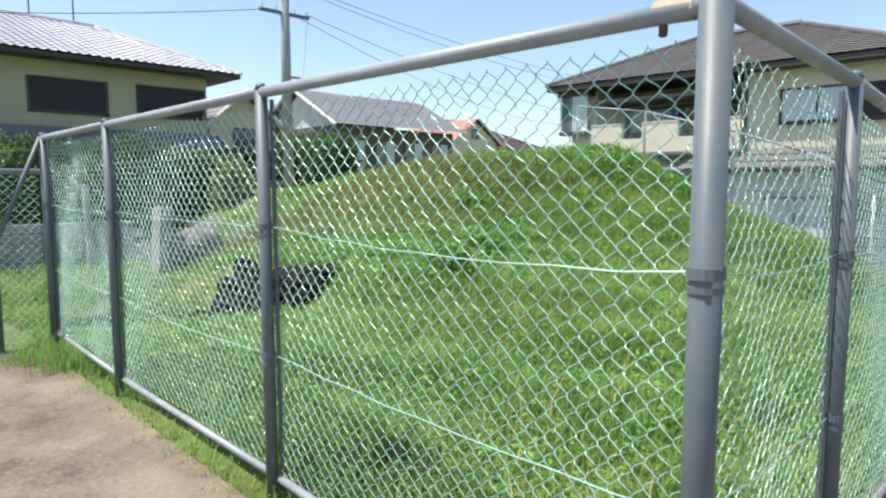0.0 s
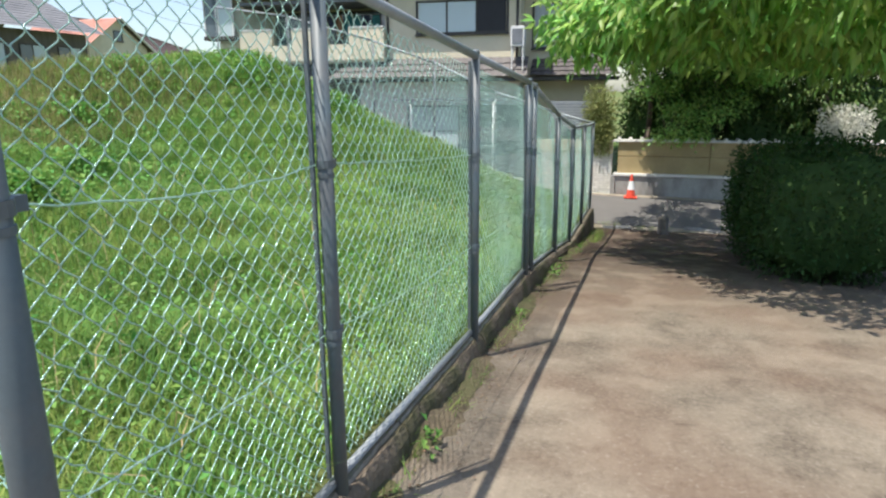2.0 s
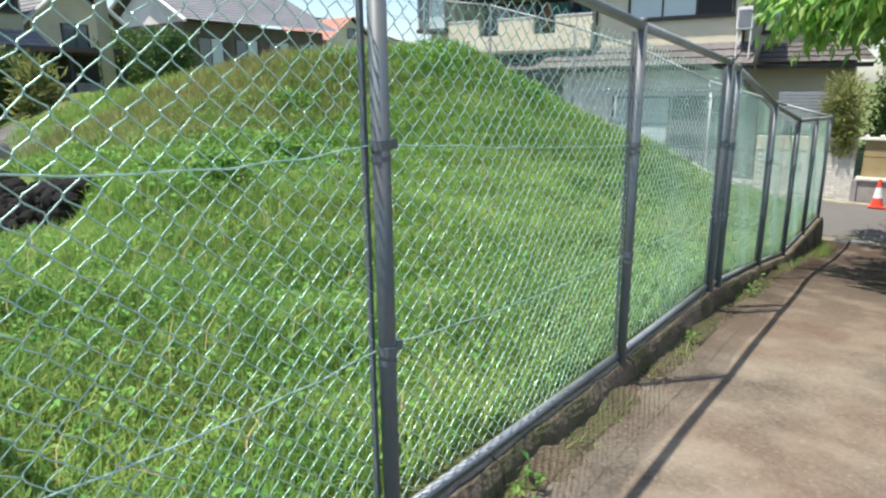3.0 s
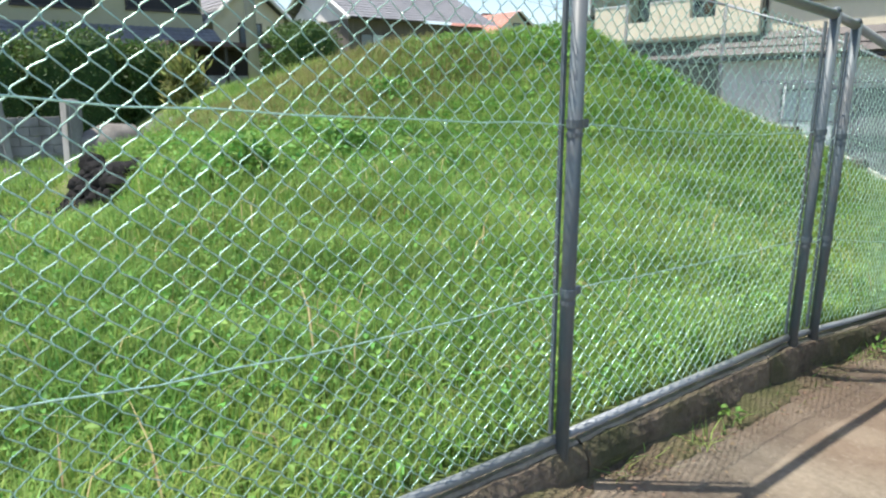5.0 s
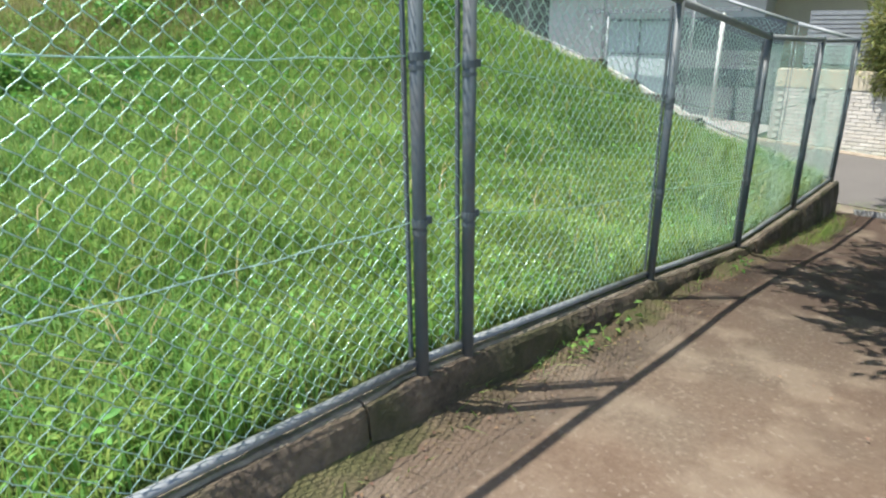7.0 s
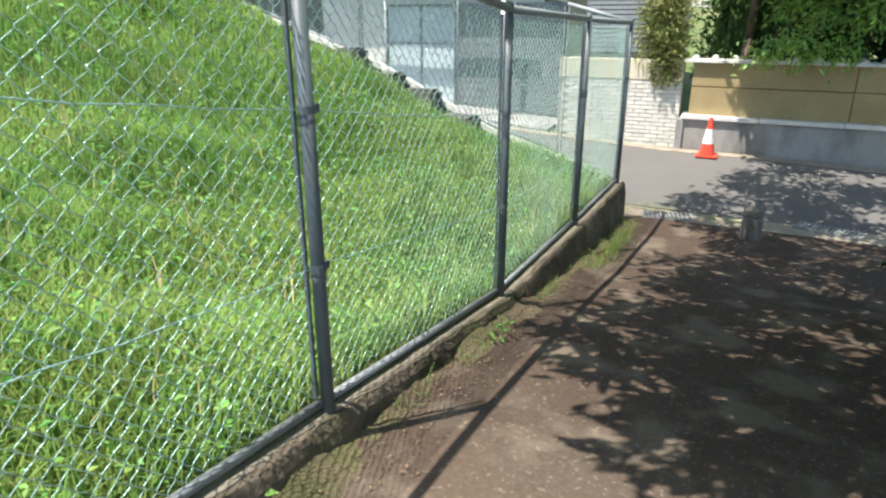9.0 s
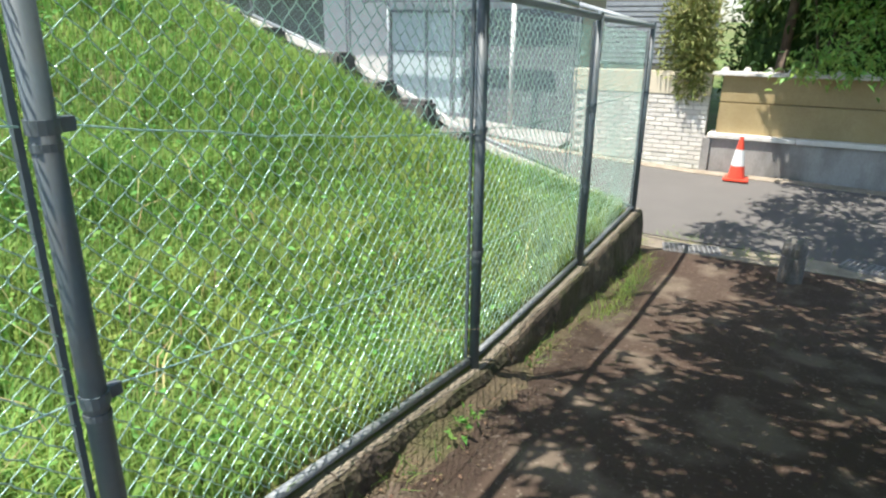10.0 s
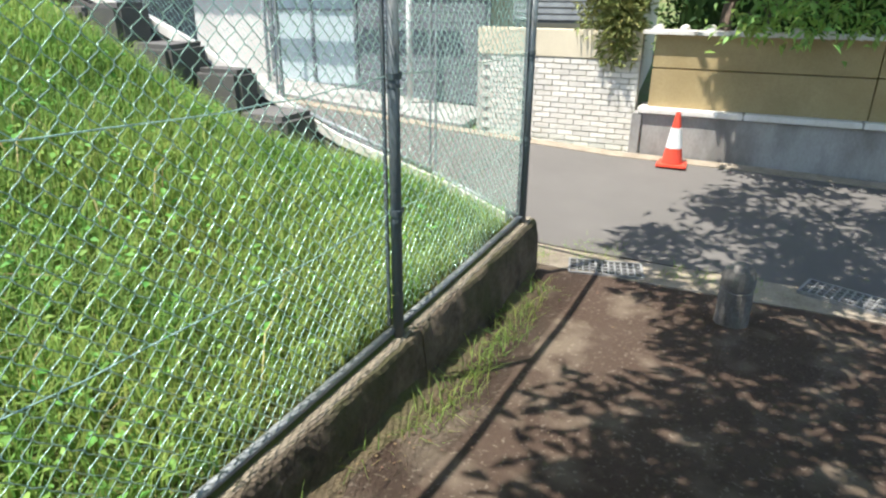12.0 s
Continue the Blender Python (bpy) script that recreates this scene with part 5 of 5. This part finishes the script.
def cable(a, b, sag, r=0.012):
    bm = bmesh.new()
    a, b = Vector(a) + Vector((-0.3, 0.6, 0)), Vector(b)
    pts = [a.lerp(b, i / 16) - Vector((0, 0, sag * 4 * (i / 16) * (1 - i / 16))) for i in range(17)]
    w = [[bm.verts.new(p + Vector((0, r * math.cos(k), r * math.sin(k)))) for k in (0, 2.09, 4.19)] for p in pts]
    for p, q in zip(w, w[1:]):
        for i in range(3):
            bm.faces.new((p[i], p[(i + 1) % 3], q[(i + 1) % 3], q[i]))
    tagged(part("overhead_cable", bm, M["cable"]), "thin dark overhead cable from the utility pole", "cable", group="overhead cables")


cable((11.8, 16.9, 7.6), (60, 26, 10.5), 1.2)
cable((10.9, 16.9, 7.6), (58, 28, 10.5), 1.3)
cable((11.9, 16.9, 6.8), (55, 30, 7.6), 1.0)
cable((11.5, 16.9, 6.7), (50, 34, 7.0), 0.9)
cable((11.2, 16.9, 7.4), (30, 11, 14), 0.6)
cable((10.5, 16.9, 6.7), (-14, 30, 7.2), 1.0)
cable((12.0, 16.9, 6.7), (20.0, 31, 6.2), 0.4)

# ---- yard beyond the corner ----
sheet("back_lane", np.linspace(2.6, 8.0, 14), np.linspace(12.2, 16.9, 10), lambda x, y: land_z(x, y) + 0.03, M["far_paving"], "grey paved yard beyond the plot", "yard")
shed = thing("carport", "low dark carport with grey wall below", "carport", (10.9, 20.2, 1.35))
part("roof", box_bm(-1.7, 1.9, -0.7, 1.5, 1.2, 1.35, bevel=0.02), M["brown_tile"], shed)
part("back_wall", box_bm(-1.5, 1.7, 1.2, 1.35, -0.4, 1.198), M["trim"], shed)
part("low_wall", box_bm(-1.5, 1.7, -0.5, -0.35, -0.4, 0.35), M["grey_wall"], shed)
for sx in (-1.5, 0, 1.6):
    part("post", box_bm(sx, sx + 0.09, -0.55, -0.46, -0.4, 1.198), M["trim"], shed)
for s in (-0.9, 0.2):
    part("lamp", tube(bmesh.new(), (s, -0.57, 0.5), (s, -0.57, 0.62), 0.07, 8), M["white_band"], shed)
bm = bmesh.new()
bmesh.ops.create_icosphere(bm, subdivisions=3, radius=1)
for v in bm.verts:
    v.co = Vector((v.co.x * 0.48, v.co.y * 0.4, v.co.z * 0.3)) * (1 + 0.16 * noise.noise(v.co * 1.7))
boulder = tagged(part("boulder", bm, M["bollard"], smooth=True), "pale grey boulder at the edge of the plot", "boulder")
boulder.location = (6.1, 13.5, float(land_z(6.1, 13.5)) + 0.2)
boulder.scale = (1.5, 1.2, 1.7)
slab = tagged(part("stone_slab", box_bm(-0.14, 0.14, -0.2, 0.2, -0.2, 1.4, bevel=0.05), M["grey_wall"]), "pale upright stone slab at the edge of the plot", "stone slab")
slab.matrix_world = pose(5.35, 13.5, float(land_z(5.35, 13.5)), 2, 3, 10)
stub = tagged(part("concrete_post", box_bm(-0.06, 0.06, -0.06, 0.06, -0.2, 1.8, bevel=0.015), M["grey_wall"]), "leaning pale concrete post", "post")
stub.matrix_world = pose(4.43, 14.9, float(land_z(4.43, 14.9)), 3, -2, 0)
blk = thing("block_wall", "low grey block wall along the far yard", "wall", (3.6, 15.4, -0.15))
for j in range(5):
    for i in range(9):
        part("block", box_bm(-1.7 + 0.4 * i + 0.2 * (j % 2), -1.7 + 0.4 * i + 0.392 + 0.2 * (j % 2), -0.06, 0.06, -0.1 + 0.2 * j, 0.09 + 0.2 * j, bevel=0.006), M["grey_wall"], blk)

# green-meshed side gate at the end of the corner fence
gate = thing("mesh_gate", "low green wire-mesh gate panel with a diagonal brace", "gate", (1.93, 6.5, 0.1))
inv = Matrix.Translation(-Vector(gate.location))
for a, b, r in (((1.93, 6.56, 1.70), (-1.0, 6.75, 1.70), 0.024), ((1.93, 6.56, 0.18), (-1.0, 6.75, 0.18), 0.02)):
    part("gate_rail", tube(bmesh.new(), a, b, r, 10), M["rail"], gate, smooth=True).matrix_parent_inverse = inv
for x in (1.55, 0.2, -1.0):
    y = 6.56 + (1.93 - x) * 0.065
    part("gate_post", tube(bmesh.new(), (x, y, 0.0), (x, y, 1.72), 0.028, 10), M["post"], gate, smooth=True).matrix_parent_inverse = inv
part("brace", tube(bmesh.new(), (1.93, 6.5, 2.02), (1.5, 6.57, 0.95), 0.02, 10), M["post"], gate, smooth=True).matrix_parent_inverse = inv
for xa, xb in ((1.9, 1.57), (1.53, 0.22), (0.18, -0.98)):
    chain_panel("mesh_panel", gate, (xa, 6.56 + (1.93 - xa) * 0.065 + 0.03), (xb, 6.56 + (1.93 - xb) * 0.065 + 0.03), 0.2, 0.2, 1.67, 1.67).matrix_parent_inverse = inv
gate.location += Vector((-0.31, -0.25, -0.03))

# ---- near-black stones that paint the shaded face of the cut bank ----
r = random.Random(8)
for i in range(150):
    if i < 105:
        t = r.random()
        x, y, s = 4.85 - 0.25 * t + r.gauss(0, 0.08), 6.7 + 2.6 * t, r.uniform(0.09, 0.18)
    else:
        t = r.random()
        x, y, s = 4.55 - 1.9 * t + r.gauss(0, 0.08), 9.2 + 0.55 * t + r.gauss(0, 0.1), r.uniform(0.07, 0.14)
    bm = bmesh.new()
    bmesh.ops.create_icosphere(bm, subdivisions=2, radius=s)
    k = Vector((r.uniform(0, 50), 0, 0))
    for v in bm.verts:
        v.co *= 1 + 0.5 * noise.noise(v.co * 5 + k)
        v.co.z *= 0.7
    o = tagged(part("rubble_stone", bm, M["rock"]), "near-black stone standing in for the shaded cut bank", "stone", group="rubble in the hollow")
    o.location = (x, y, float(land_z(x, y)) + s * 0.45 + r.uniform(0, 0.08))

# ---- road edge ----
cone = thing("traffic_cone", "orange-red traffic cone with a white band at the wall foot", "traffic cone", (18.68, -0.2, float(road_z(18.68, -0.2))))
part("foot", box_bm(-0.19, 0.19, -0.19, 0.19, 0.0, 0.035, bevel=0.012), M["orange"], cone)
for z0, z1, m in ((0.035, 0.24, "orange"), (0.24, 0.50, "white_band"), (0.50, 0.70, "orange")):
    rr = lambda z: 0.135 - 0.105 * (z - 0.035) / 0.665
    part("cone_body" if m == "orange" else "white_band", tube(bmesh.new(), (0, 0, z0), (0, 0, z1), rr(z0) + (0.003 if m != "orange" else 0), 20, rr(z1) + (0.003 if m != "orange" else 0)), M[m], cone, smooth=False)
cone.scale = (0.9, 0.9, 0.9)
bol = thing("bollard", "squat stained concrete bollard at the path end", "bollard", (15.1, -0.96, float(path_z(15.1))))
bm = bmesh.new()
prev = None
for z, rad in ((-0.1, 0.112), (0.26, 0.108), (0.265, 0.1), (0.285, 0.1), (0.29, 0.11), (0.36, 0.108), (0.41, 0.094), (0.44, 0.066), (0.45, 0.03)):
    ring = [bm.verts.new((rad * math.cos(a), rad * math.sin(a), z)) for a in (2 * math.pi * i / 20 for i in range(20))]
    if prev:
        for i in range(20):
            bm.faces.new((prev[i], prev[(i + 1) % 20], ring[(i + 1) % 20], ring[i]))
    prev = ring
bm.faces.new(prev)
part("shaft", bm, M["bollard"], bol, smooth=False)


def grate(a, b, z, width=0.27):
    a, b = Vector((*a, z)), Vector((*b, z))
    length = (b - a).length
    g = thing("drain_grate", "pale iron drain grating set in the path edge", "drain grate", (a + b) / 2, group="drain grates")
    g.rotation_euler.z = math.atan2(b.y - a.y, b.x - a.x)
    h, w = length / 2, width / 2
    # flat black plate painted as the shade between the bars; no hole below
    part("pit_shade_plate", box_bm(-h, h, -w, w, -0.02, 0.004), M["dark"], g)
    for x0, x1, y0, y1 in ((-h - 0.02, h + 0.02, -w - 0.02, -w), (-h - 0.02, h + 0.02, w, w + 0.02), (-h - 0.02, -h, -w, w), (h, h + 0.02, -w, w)):
        part("grate_frame", box_bm(x0, x1, y0, y1, -0.02, 0.026), M["iron"], g)
    n = int(length / 0.05)
    for i in range(1, n):
        x = -h + length * i / n
        part("bar", box_bm(x - 0.007, x + 0.007, -w, w, 0.005, 0.022), M["iron"], g)
    for k in (-1, 0, 1):
        part("cross_bar", box_bm(-h, h, k * 0.065 - 0.007, k * 0.065 + 0.007, 0.006, 0.024), M["iron"], g)


grate((15.72, 0.30), (15.84, -0.26), -1.495)
grate((16.1, -1.5), (15.85, -2.15), -1.495)
